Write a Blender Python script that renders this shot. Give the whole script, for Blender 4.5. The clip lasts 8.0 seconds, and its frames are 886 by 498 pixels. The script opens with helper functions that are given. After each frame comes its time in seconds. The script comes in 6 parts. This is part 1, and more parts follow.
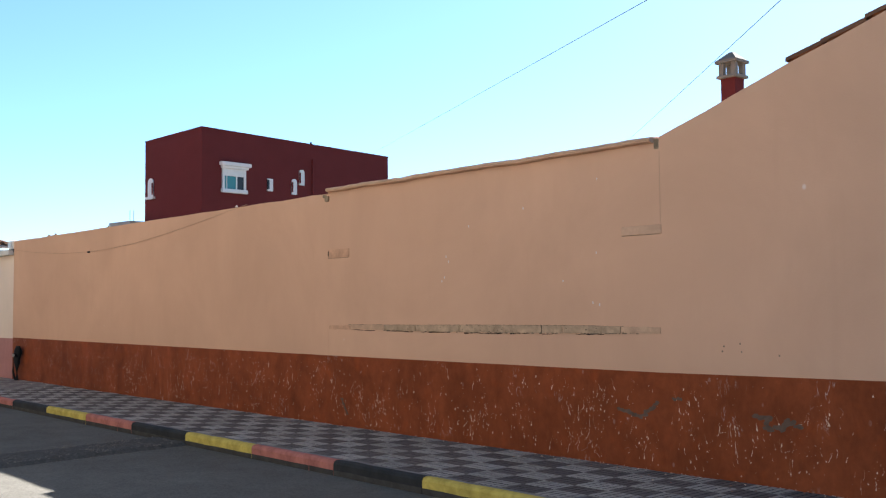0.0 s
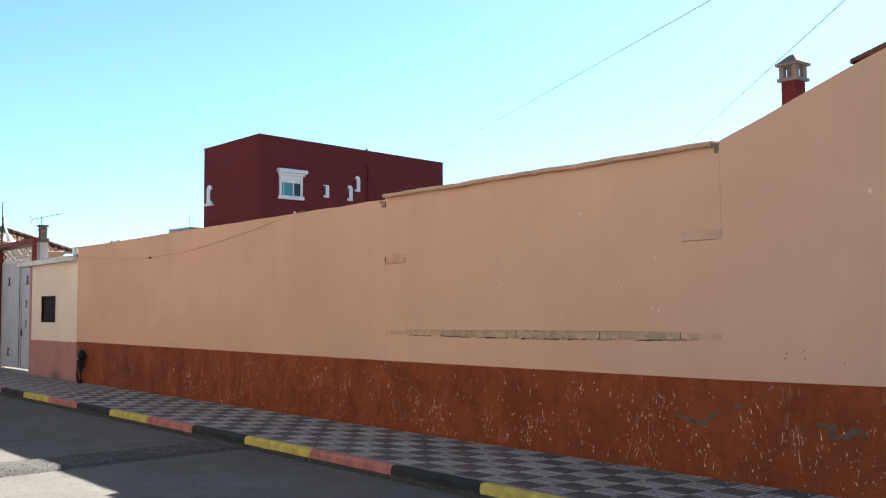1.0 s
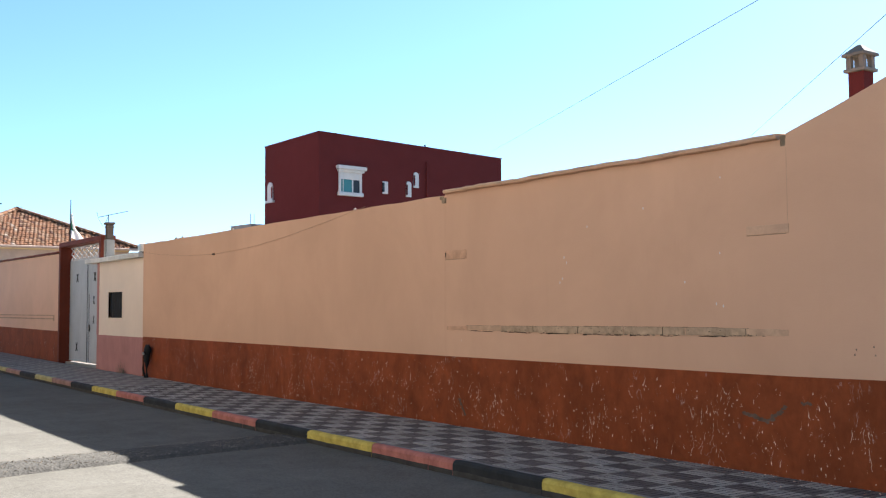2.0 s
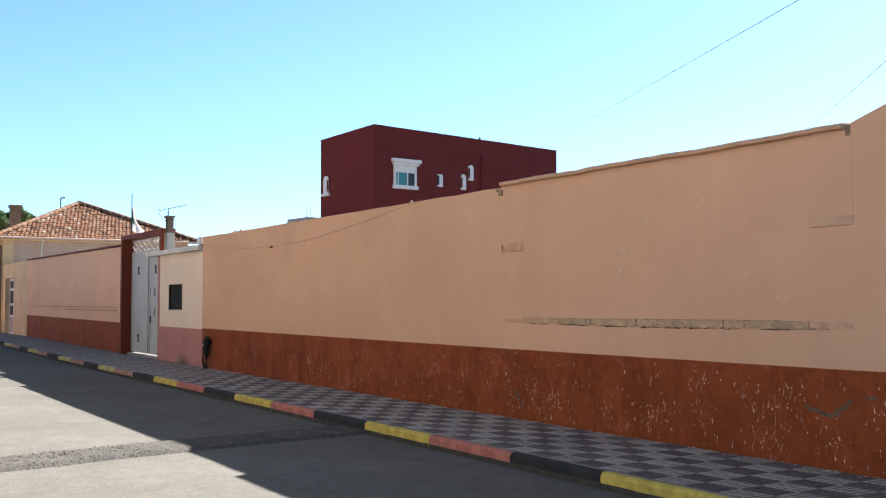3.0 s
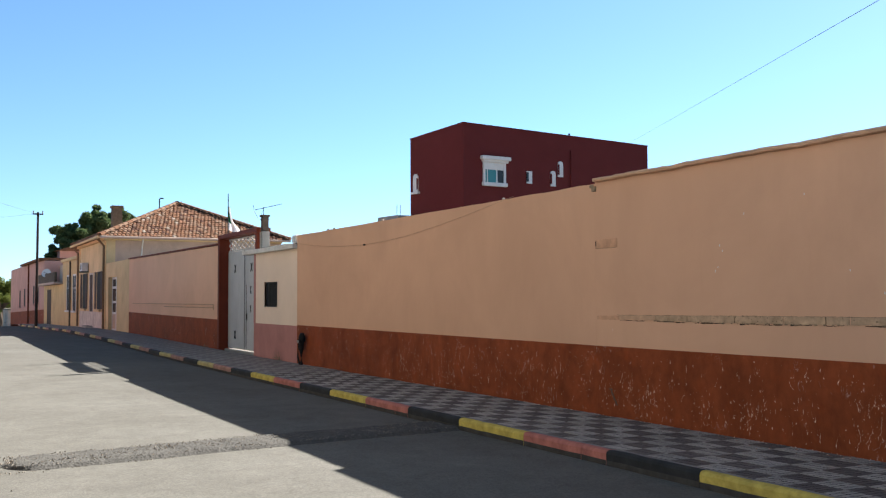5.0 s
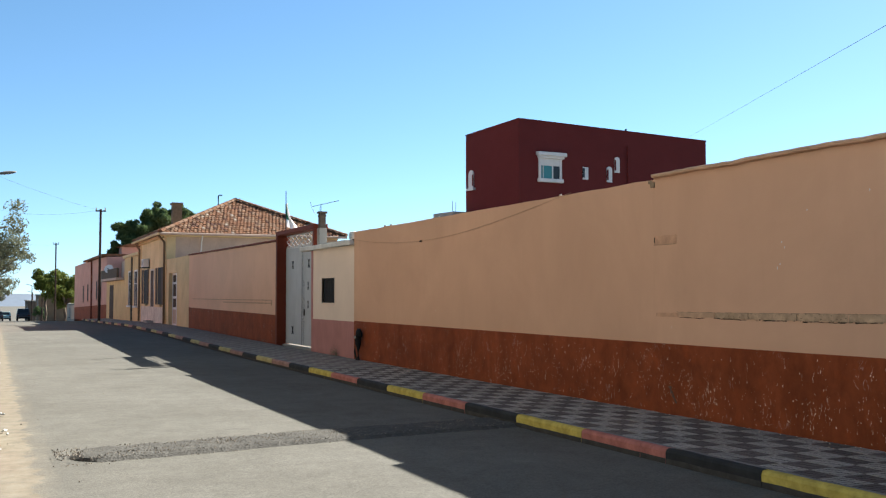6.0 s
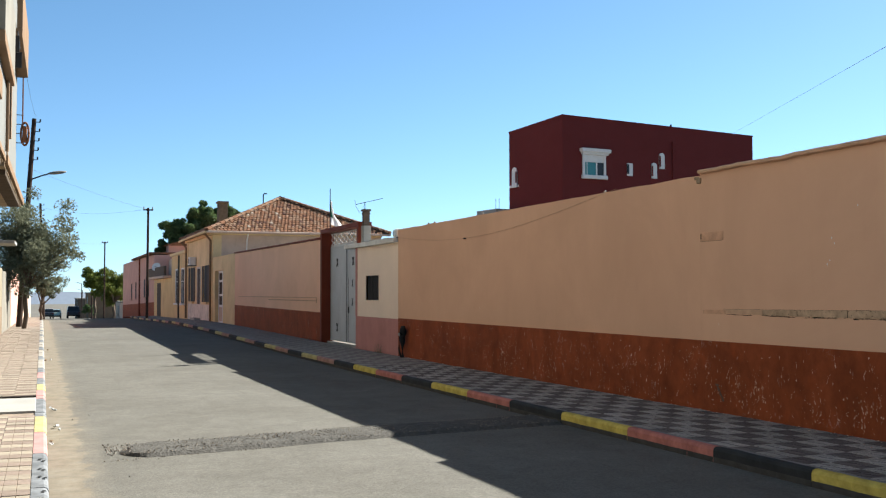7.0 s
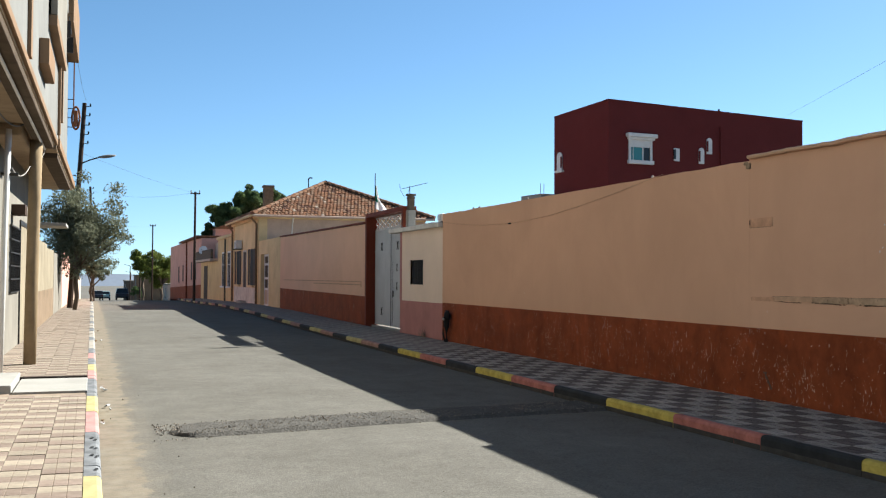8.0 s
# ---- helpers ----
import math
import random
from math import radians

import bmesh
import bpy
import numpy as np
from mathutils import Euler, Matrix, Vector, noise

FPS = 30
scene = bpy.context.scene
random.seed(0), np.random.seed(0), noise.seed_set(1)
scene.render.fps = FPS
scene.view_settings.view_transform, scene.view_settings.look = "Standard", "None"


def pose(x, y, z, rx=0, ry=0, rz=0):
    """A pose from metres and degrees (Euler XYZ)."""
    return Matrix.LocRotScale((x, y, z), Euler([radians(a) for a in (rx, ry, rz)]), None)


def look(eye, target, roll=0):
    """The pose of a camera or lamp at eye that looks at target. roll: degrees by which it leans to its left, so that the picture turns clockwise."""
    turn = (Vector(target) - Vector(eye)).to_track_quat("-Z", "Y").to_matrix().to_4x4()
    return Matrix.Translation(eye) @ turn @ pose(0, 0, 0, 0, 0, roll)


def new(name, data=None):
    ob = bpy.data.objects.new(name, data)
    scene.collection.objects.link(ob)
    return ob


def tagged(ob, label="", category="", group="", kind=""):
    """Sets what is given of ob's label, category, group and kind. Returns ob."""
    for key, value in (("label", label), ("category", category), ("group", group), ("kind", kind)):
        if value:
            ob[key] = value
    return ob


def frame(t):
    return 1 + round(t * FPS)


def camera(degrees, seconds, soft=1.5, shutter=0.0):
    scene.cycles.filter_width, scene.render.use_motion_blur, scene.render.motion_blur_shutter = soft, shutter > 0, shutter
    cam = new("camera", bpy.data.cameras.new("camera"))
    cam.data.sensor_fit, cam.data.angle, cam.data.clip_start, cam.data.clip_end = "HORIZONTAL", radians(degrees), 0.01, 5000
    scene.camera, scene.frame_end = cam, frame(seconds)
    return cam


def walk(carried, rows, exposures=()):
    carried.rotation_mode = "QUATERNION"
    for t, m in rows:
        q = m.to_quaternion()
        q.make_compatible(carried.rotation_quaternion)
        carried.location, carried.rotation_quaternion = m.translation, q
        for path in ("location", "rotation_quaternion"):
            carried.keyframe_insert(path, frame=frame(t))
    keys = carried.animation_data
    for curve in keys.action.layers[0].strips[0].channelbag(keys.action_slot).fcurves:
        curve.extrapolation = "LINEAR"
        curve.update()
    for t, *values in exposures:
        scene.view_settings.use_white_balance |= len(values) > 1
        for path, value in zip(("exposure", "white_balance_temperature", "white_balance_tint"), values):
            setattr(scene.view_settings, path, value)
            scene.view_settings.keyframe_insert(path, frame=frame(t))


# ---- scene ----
# camera and walk
cam = camera(47.05, 8.0, soft=1.2)
CAM_ROWS = [  # seconds, x, y, z, turn about x, y, z in degrees
    (0, 0.202, -0.055, 1.620, 93.17, 0.44, -41.36),
    (0.5, 0.193, -0.047, 1.619, 93.37, 0.38, -39.83),
    (1, 0.181, -0.039, 1.616, 93.52, 0.28, -38.30),
    (1.5, 0.170, -0.032, 1.614, 93.48, 0.27, -36.68),
    (3, 0.133, -0.007, 1.606, 92.92, 0.15, -31.98),
    (3.5, 0.121, -0.004, 1.603, 92.84, 0.06, -30.72),
    (4, 0.112, 0.001, 1.607, 92.81, 0.17, -29.55),
    (4.5, 0.089, -0.006, 1.602, 92.82, 0.26, -28.37),
    (6, 0.032, -0.011, 1.604, 92.58, 0.06, -23.92),
    (6.5, 0.022, -0.009, 1.603, 92.49, 0.11, -22.48),
    (7, 0.022, -0.006, 1.601, 92.44, 0.13, -21.48),
    (7.5, 0.014, -0.001, 1.598, 92.21, -0.17, -20.73),
    (8, 0.000, -0.000, 1.600, 91.58, -0.30, -19.04),
]
EXPOSURES = [(0, 2.46, 6000, 11), (1.5, 2.50, 6030, 11), (3.5, 2.42, 6100, 13), (4.0, 2.43, 6120, 14), (4.5, 2.28, 6080, 12), (6.5, 1.95, 6130, 6), (8.0, 1.76, 6050, 6)]
walk(cam, [(t, pose(*row)) for t, *row in CAM_ROWS], EXPOSURES)

# world and sun
SUN_X, SUN_Y = 1.30, 0.47          # metres towards the sun per metre of height
sun_el = math.atan2(1.0, math.hypot(SUN_X, SUN_Y))
world = bpy.data.worlds.new("world")
scene.world = world
world.use_nodes = True
wn, wl = world.node_tree.nodes, world.node_tree.links
sky = wn.new("ShaderNodeTexSky")
sky.sky_type = "NISHITA"
sky.sun_disc = False
sky.sun_elevation = sun_el
sky.sun_rotation = math.atan2(SUN_X, SUN_Y)
sky.altitude = 600.0
sky.air_density, sky.dust_density, sky.ozone_density = 0.75, 0.25, 1.8
deep = wn.new("ShaderNodeHueSaturation")
deep.inputs["Hue"].default_value = 0.490
deep.inputs["Saturation"].default_value = 1.07
# the hazy horizon lies below the crest: the dome is sampled a little above it
toward, raised = wn.new("ShaderNodeTexCoord"), wn.new("ShaderNodeVectorMath")
raised.inputs[1].default_value = (0.0, 0.0, 0.04)
wl.new(toward.outputs["Generated"], raised.inputs[0])
wl.new(raised.outputs[0], sky.inputs["Vector"])
wl.new(sky.outputs["Color"], deep.inputs["Color"])
wl.new(deep.outputs["Color"], wn["Background"].inputs["Color"])
wn["Background"].inputs["Strength"].default_value = 0.050
sun = new("sun", bpy.data.lights.new("sun", "SUN"))
sun.data.energy, sun.data.angle, sun.data.color = 5.0, radians(0.5), (1.0, 0.94, 0.85)
sun.matrix_world = look((SUN_X * 40, SUN_Y * 40, 40), (0, 0, 0))

# ---------------------------------------------------------------- materials
def node(nt, kind, **inputs):
    n = nt.nodes.new(kind)
    for key, value in inputs.items():
        n.inputs[key.replace("_", " ")].default_value = value
    return n


def ramp(nt, socket, stops):
    r = nt.nodes.new("ShaderNodeValToRGB")
    while len(r.color_ramp.elements) < len(stops):
        r.color_ramp.elements.new(0.5)
    for e, (p, c) in zip(r.color_ramp.elements, stops):
        e.position = p
        e.color = (c, c, c, 1) if isinstance(c, (int, float)) else (*c, 1)
    nt.links.new(socket, r.inputs["Fac"])
    return r.outputs["Color"]


def mix(nt, fac, a, b, blend="MIX"):
    m = nt.nodes.new("ShaderNodeMix")
    m.data_type, m.blend_type = "RGBA", blend
    for sock, value in ((m.inputs[0], fac), (m.inputs[6], a), (m.inputs[7], b)):
        if isinstance(value, bpy.types.NodeSocket):
            nt.links.new(value, sock)
        elif isinstance(value, (int, float)):
            sock.default_value = value
        else:
            sock.default_value = (*value, 1)
    return m.outputs[2]


def coords(nt, stretch=(1, 1, 1), shift=(0, 0, 0)):
    g = nt.nodes.new("ShaderNodeTexCoord")
    m = nt.nodes.new("ShaderNodeMapping")
    m.inputs["Scale"].default_value = stretch
    m.inputs["Location"].default_value = shift
    nt.links.new(g.outputs["Object"], m.inputs["Vector"])
    return m.outputs["Vector"]


def noise_of(nt, vec, scale, detail=4.0, rough=0.55, distort=0.0):
    n = node(nt, "ShaderNodeTexNoise", Scale=scale, Detail=detail, Roughness=rough, Distortion=distort)
    nt.links.new(vec, n.inputs["Vector"])
    return n.outputs["Fac"]


def base_material(name, rough, metal=0.0):
    m = bpy.data.materials.new(name)
    m.use_nodes = True
    b = m.node_tree.nodes["Principled BSDF"]
    b.inputs["Roughness"].default_value = rough
    b.inputs["Metallic"].default_value = metal
    b.inputs["Specular IOR Level"].default_value = 0.07 if rough > 0.55 else 0.5
    return m, m.node_tree, b


def bump(nt, b, height, strength=0.3, distance=0.01):
    n = node(nt, "ShaderNodeBump", Strength=strength, Distance=distance)
    nt.links.new(height, n.inputs["Height"])
    nt.links.new(n.outputs["Normal"], b.inputs["Normal"])


def surface(name, colour, rough=0.85, vary=0.18, scale=1.2, grain=40.0, relief=0.25, metal=0.0, per_object=0.0, streak=0.0):
    """Weathered paint, plaster, wood or metal: broad stains, fine grain, relief."""
    m, nt, b = base_material(name, rough, metal)
    vec = coords(nt)
    broad = noise_of(nt, vec, scale, 6.0, 0.62, 0.4)
    fine = noise_of(nt, vec, grain, 3.0, 0.6)
    lo = [max(0.0, c * (1 - vary)) for c in colour]
    hi = [min(1.0, c * (1 + vary)) for c in colour]
    col = ramp(nt, broad, [(0.3, lo), (0.7, hi)])
    col = mix(nt, 0.25, col, ramp(nt, fine, [(0.3, [c * 0.8 for c in colour]), (0.7, [min(1, c * 1.15) for c in colour])]))
    if streak:
        s = noise_of(nt, coords(nt, (1.2, 1.2, 0.5)), 1.2, 8.0, 0.72, 0.9)
        col = mix(nt, ramp(nt, s, [(0.5, 0.0), (0.75, streak)]), col, [c * 0.55 for c in colour])
    if per_object:
        info = nt.nodes.new("ShaderNodeObjectInfo")
        col = mix(nt, 1.0, col, ramp(nt, info.outputs["Random"], [(0.0, 1 - per_object), (1.0, 1.0)]), "MULTIPLY")
    nt.links.new(col, b.inputs["Base Color"])
    bump(nt, b, fine, relief, 0.006)
    return m


def plain(name, colour, rough=0.6, metal=0.0):
    return surface(name, colour, rough, 0.1, 3.0, 60.0, 0.08, metal)


def peach_plaster(name, colour):
    """Old distempered render: roller bands, patches, faint downward streaks, chipped spots."""
    m, nt, b = base_material(name, 0.92)
    vec = coords(nt)
    broad = noise_of(nt, vec, 0.55, 6.0, 0.6, 0.6)
    mid = noise_of(nt, coords(nt, (1, 1, 0.35)), 2.6, 5.0, 0.6)
    fine = noise_of(nt, vec, 55.0, 3.0, 0.6)
    col = ramp(nt, broad, [(0.3, [c * 0.91 for c in colour]), (0.7, [min(1, c * 1.05) for c in colour])])
    col = mix(nt, ramp(nt, mid, [(0.45, 0.0), (0.8, 0.18)]), col, (colour[0] * 0.82, colour[1] * 0.8, colour[2] * 0.8))
    stain = noise_of(nt, coords(nt, (3, 3, 0.22)), 1.6, 5.0, 0.65)
    col = mix(nt, ramp(nt, stain, [(0.58, 0.0), (0.80, 0.09)]), col, (colour[0] * 0.6, colour[1] * 0.56, colour[2] * 0.52))
    v = node(nt, "ShaderNodeTexVoronoi", Scale=1.15)
    nt.links.new(coords(nt, (1, 1, 0.8), (3.1, 1.7, 0.4)), v.inputs["Vector"])
    chips = ramp(nt, v.outputs["Distance"], [(0.025, 1.0), (0.04, 0.0)])
    keep = ramp(nt, noise_of(nt, vec, 0.9, 2.0), [(0.52, 0.0), (0.6, 1.0)])
    col = mix(nt, mix(nt, 1.0, chips, keep, "MULTIPLY"), col, (0.78, 0.74, 0.68))
    nt.links.new(col, b.inputs["Base Color"])
    bump(nt, b, fine, 0.18, 0.006)
    return m


def dado_paint(name, colour):
    """Red-brown oil paint with flaked runs and specks of pale filler showing."""
    m, nt, b = base_material(name, 0.72)
    vec = coords(nt)
    broad = noise_of(nt, vec, 1.3, 6.0, 0.65, 0.5)
    fine = noise_of(nt, vec, 45.0, 3.0, 0.6)
    col = ramp(nt, broad, [(0.3, [c * 0.72 for c in colour]), (0.72, [c * 1.2 for c in colour])])
    rust = noise_of(nt, vec, 4.0, 4.0, 0.6)
    col = mix(nt, ramp(nt, rust, [(0.55, 0.0), (0.75, 0.5)]), col, (colour[0] * 1.25, colour[1] * 1.0, colour[2] * 0.7))
    cloud = noise_of(nt, coords(nt, (1, 1, 0.7), (2.0, 5.0, 1.0)), 7.5, 6.0, 0.72, 0.3)
    col = mix(nt, 1.0, col, ramp(nt, cloud, [(0.3, 0.80), (0.5, 1.0), (0.72, 1.20)]), "MULTIPLY")
    thin = noise_of(nt, coords(nt, (1, 9, 0.9)), 2.0, 5.0, 0.7)
    col = mix(nt, ramp(nt, thin, [(0.56, 0.0), (0.74, 0.14)]), col, (colour[0] * 1.5, colour[1] * 1.9, colour[2] * 2.4))
    # thin vertical flakes: a narrow band of a stretched, bent noise
    run = noise_of(nt, coords(nt, (1, 2.2, 1.0)), 2.4, 3.5, 0.6, 1.6)
    line = ramp(nt, run, [(0.490, 0.0), (0.497, 1.0), (0.503, 1.0), (0.510, 0.0)])
    where = ramp(nt, noise_of(nt, coords(nt, (1, 1.2, 1.2), (0, 4.3, 0)), 1.9, 3.0, 0.7), [(0.58, 0.0), (0.66, 1.0)])
    broken = ramp(nt, noise_of(nt, vec, 11.0, 2.0), [(0.40, 0.0), (0.52, 1.0)])
    flakes = mix(nt, 1.0, mix(nt, 1.0, line, where, "MULTIPLY"), broken, "MULTIPLY")
    v = node(nt, "ShaderNodeTexVoronoi", Scale=7.0)
    nt.links.new(coords(nt, (1, 1, 0.6)), v.inputs["Vector"])
    spots = ramp(nt, v.outputs["Distance"], [(0.07, 1.0), (0.11, 0.0)])
    spots = mix(nt, 1.0, spots, ramp(nt, noise_of(nt, vec, 3.1, 3.0, 0.7), [(0.48, 0.0), (0.57, 1.0)]), "MULTIPLY")
    chips = mix(nt, 1.0, flakes, mix(nt, 1.0, spots, (0.25, 0.25, 0.25), "MULTIPLY"), "ADD")
    col = mix(nt, mix(nt, 1.0, chips, (0.75, 0.75, 0.75), "MULTIPLY"), col, (0.62, 0.50, 0.40))
    grey = ramp(nt, noise_of(nt, coords(nt, (1, 0.8, 1.4), (0, 9.2, 2.2)), 1.5, 4.0, 0.7, 0.8), [(0.74, 0.0), (0.76, 0.4)])
    col = mix(nt, grey, col, (0.16, 0.15, 0.13))
    nt.links.new(col, b.inputs["Base Color"])
    bump(nt, b, mix(nt, 0.5, fine, chips), 0.35, 0.005)
    return m


def asphalt(name, dark, light, coarse=1.0):
    m, nt, b = base_material(name, 1.0)
    b.inputs["Specular IOR Level"].default_value = 0.06
    vec = coords(nt)
    broad = noise_of(nt, vec, 0.35, 6.0, 0.6, 0.3)
    wear = noise_of(nt, coords(nt, (1.6, 0.25, 1)), 1.2, 5.0, 0.6)
    v = node(nt, "ShaderNodeTexVoronoi", Scale=90.0 / coarse)
    nt.links.new(vec, v.inputs["Vector"])
    stones = ramp(nt, v.outputs["Color"], [(0.2, 0.8), (0.8, 1.18)])
    col = ramp(nt, broad, [(0.32, dark), (0.68, light)])
    col = mix(nt, ramp(nt, wear, [(0.45, 0.0), (0.7, 0.22)]), col, [c * 0.8 for c in dark])
    speck = ramp(nt, noise_of(nt, vec, 28.0 / coarse, 3.0, 0.75), [(0.3, 0.88), (0.7, 1.12)])
    blotch = ramp(nt, noise_of(nt, vec, 2.2, 6.0, 0.7, 0.8), [(0.3, 0.86), (0.7, 1.12)])
    col = mix(nt, 1.0, mix(nt, 1.0, col, speck, "MULTIPLY"), blotch, "MULTIPLY")
    col = mix(nt, 0.8, col, mix(nt, 1.0, col, stones, "MULTIPLY"))
    nt.links.new(col, b.inputs["Base Color"])
    bump(nt, b, v.outputs["Distance"], 0.25 * coarse, 0.006 * coarse)
    return m


def road_material():
    m = asphalt("asphalt", (0.104, 0.096, 0.081), (0.130, 0.121, 0.104))
    nt = m.node_tree
    b = nt.nodes["Principled BSDF"]
    col = b.inputs["Base Color"].links[0].from_socket
    # windblown dust gathered along the kerb, with a ragged edge
    g = nt.nodes.new("ShaderNodeTexCoord")
    sep = nt.nodes.new("ShaderNodeSeparateXYZ")
    nt.links.new(g.outputs["Object"], sep.inputs[0])
    wob = node(nt, "ShaderNodeMath")
    wob.operation = "MULTIPLY_ADD"
    nt.links.new(noise_of(nt, coords(nt, (1.5, 0.8, 1)), 1.6, 8.0, 0.72), wob.inputs[0])
    wob.inputs[1].default_value = 0.6
    nt.links.new(sep.outputs["X"], wob.inputs[2])
    fac = ramp(nt, wob.outputs[0], [(0.52, 0.95), (0.70, 0.88), (0.745, 0.28), (0.92, 0.0)])
    fac = mix(nt, 1.0, fac, ramp(nt, noise_of(nt, coords(nt), 6.0, 5.0, 0.7), [(0.28, 0.6), (0.55, 1.0)]), "MULTIPLY")
    sand = ramp(nt, noise_of(nt, coords(nt), 3.5, 6.0, 0.7), [(0.25, (0.13, 0.105, 0.075)), (0.5, (0.185, 0.155, 0.115)), (0.75, (0.23, 0.20, 0.155))])
    nt.links.new(mix(nt, fac, col, sand), b.inputs["Base Color"])
    return m


def two_tone(name, a, rough=0.8):
    """Cement paver whose tone is picked object by object."""
    return surface(name, a, rough, 0.3, 6.0, 45.0, 0.35, per_object=0.25)


M = {}
M["peach"] = peach_plaster("peach_plaster", (0.615, 0.370, 0.240))
M["peach_far"] = peach_plaster("peach_plaster_pink", (0.690, 0.420, 0.280))
M["dado"] = dado_paint("red_brown_dado", (0.220, 0.053, 0.018))
M["cream"] = peach_plaster("cream_plaster", (0.75, 0.60, 0.47))
M["pink"] = surface("pink_dado", (0.40, 0.19, 0.165), 0.85, 0.15, 1.5, 40, 0.25, streak=0.3)
M["frame_red"] = surface("oxide_red_paint", (0.13, 0.030, 0.016), 0.6, 0.2, 1.2, 40, 0.2)
M["yellow_wall"] = surface("yellow_limewash", (0.60, 0.45, 0.25), 0.92, 0.2, 0.9, 45, 0.3, streak=0.2)
M["ochre_wall"] = surface("ochre_limewash", (0.59, 0.405, 0.205), 0.92, 0.2, 0.9, 45, 0.3, streak=0.2)
M["beige_wall"] = surface("beige_render", (0.480, 0.360, 0.280), 0.92, 0.18, 0.8, 45, 0.3, streak=0.4)
M["pink_wall"] = surface("pink_limewash", (0.54, 0.30, 0.235), 0.92, 0.15, 0.8, 45, 0.3, streak=0.3)
M["maroon"] = surface("maroon_render", (0.115, 0.024, 0.022), 0.9, 0.12, 0.6, 30, 0.25)
M["concrete"] = surface("cement_render", (0.184, 0.167, 0.139), 0.92, 0.22, 0.9, 30, 0.4, streak=0.4)
M["tan_trim"] = surface("tan_painted_trim", (0.194, 0.125, 0.075), 0.85, 0.2, 1.5, 30, 0.3)
M["pale_slab"] = surface("pale_concrete", (0.282, 0.269, 0.241), 0.9, 0.15, 1.5, 40, 0.3)
M["coping"] = surface("coping_cement", (0.53, 0.335, 0.22), 0.92, 0.25, 2.5, 35, 0.4)
M["old_mortar"] = surface("old_mortar", (0.43, 0.285, 0.185), 0.95, 0.35, 5.0, 40, 0.5)
M["bare_block"] = surface("stained_block", (0.24, 0.175, 0.115), 0.95, 0.5, 6.0, 40, 0.5)
M["crack"] = surface("dark_gap", (0.025, 0.02, 0.016), 1.0, 0.2, 6.0, 40, 0.2)
M["white"] = surface("white_paint", (0.629, 0.612, 0.578), 0.6, 0.08, 3.0, 40, 0.1)
M["gate_grey"] = surface("grey_gate_paint", (0.431, 0.438, 0.438), 0.75, 0.12, 1.5, 40, 0.15, streak=0.35)
M["dark_metal"] = plain("dark_metal", (0.03, 0.028, 0.026), 0.5, 0.6)
M["rust"] = surface("rusted_iron", (0.17, 0.075, 0.04), 0.8, 0.35, 5, 40, 0.4)
M["rubber"] = plain("black_rubber", (0.018, 0.018, 0.018), 0.7)
M["wood_pole"] = surface("creosoted_timber", (0.045, 0.030, 0.023), 0.9, 0.3, 3, 40, 0.4)
M["wood_dark"] = surface("dark_shutter_wood", (0.06, 0.04, 0.03), 0.7, 0.25, 3, 40, 0.3)
M["round_post"] = surface("tan_concrete_post", (0.257, 0.187, 0.119), 0.9, 0.25, 2, 30, 0.4)
M["tile_roof"] = surface("clay_roof_tile", (0.167, 0.081, 0.044), 0.9, 0.5, 3.0, 30, 0.4)
M["tile_pale"] = surface("lichened_roof_tile", (0.181, 0.109, 0.069), 0.9, 0.3, 3.0, 30, 0.4)
M["tile_dark"] = surface("sooty_roof_tile", (0.090, 0.045, 0.030), 0.9, 0.4, 3.0, 30, 0.4)
M["tile_lime"] = surface("mortared_roof_tile", (0.272, 0.216, 0.168), 0.9, 0.3, 3.0, 30, 0.4)
M["grey_tile"] = two_tone("grey_paver", (0.378, 0.343, 0.300))
M["dusty_grey_tile"] = two_tone("dusty_grey_paver", (0.292, 0.262, 0.230))
M["dusty_dark_tile"] = two_tone("dusty_dark_paver", (0.210, 0.183, 0.162))
M["dark_tile"] = two_tone("dark_paver", (0.161, 0.134, 0.120))
M["groove"] = surface("grimy_groove", (0.03, 0.027, 0.024), 0.95, 0.3, 6, 40, 0.3)
M["groove_sand"] = surface("sandy_groove", (0.235, 0.184, 0.137), 0.95, 0.3, 6, 40, 0.3)
M["cream_tile"] = two_tone("cream_paver", (0.297, 0.250, 0.190))
M["rose_tile"] = two_tone("rose_paver", (0.225, 0.173, 0.138))
M["joint"] = surface("joint_dust", (0.16, 0.13, 0.11), 0.95, 0.3, 3, 40, 0.3)
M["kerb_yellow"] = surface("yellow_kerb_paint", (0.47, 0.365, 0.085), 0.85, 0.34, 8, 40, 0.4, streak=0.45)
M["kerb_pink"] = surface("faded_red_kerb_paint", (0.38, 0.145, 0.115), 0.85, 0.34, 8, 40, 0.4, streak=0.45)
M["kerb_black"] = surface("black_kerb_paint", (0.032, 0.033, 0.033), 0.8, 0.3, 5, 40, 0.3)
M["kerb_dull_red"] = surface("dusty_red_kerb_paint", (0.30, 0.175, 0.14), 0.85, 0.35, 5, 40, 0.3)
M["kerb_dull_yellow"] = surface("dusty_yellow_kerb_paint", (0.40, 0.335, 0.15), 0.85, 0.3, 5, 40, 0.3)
M["kerb_rose"] = surface("sun_faded_red_kerb_paint", (0.344, 0.194, 0.175), 0.8, 0.22, 5, 40, 0.3)
M["kerb_grey"] = surface("worn_black_kerb_paint", (0.138, 0.141, 0.144), 0.85, 0.5, 5, 40, 0.3)
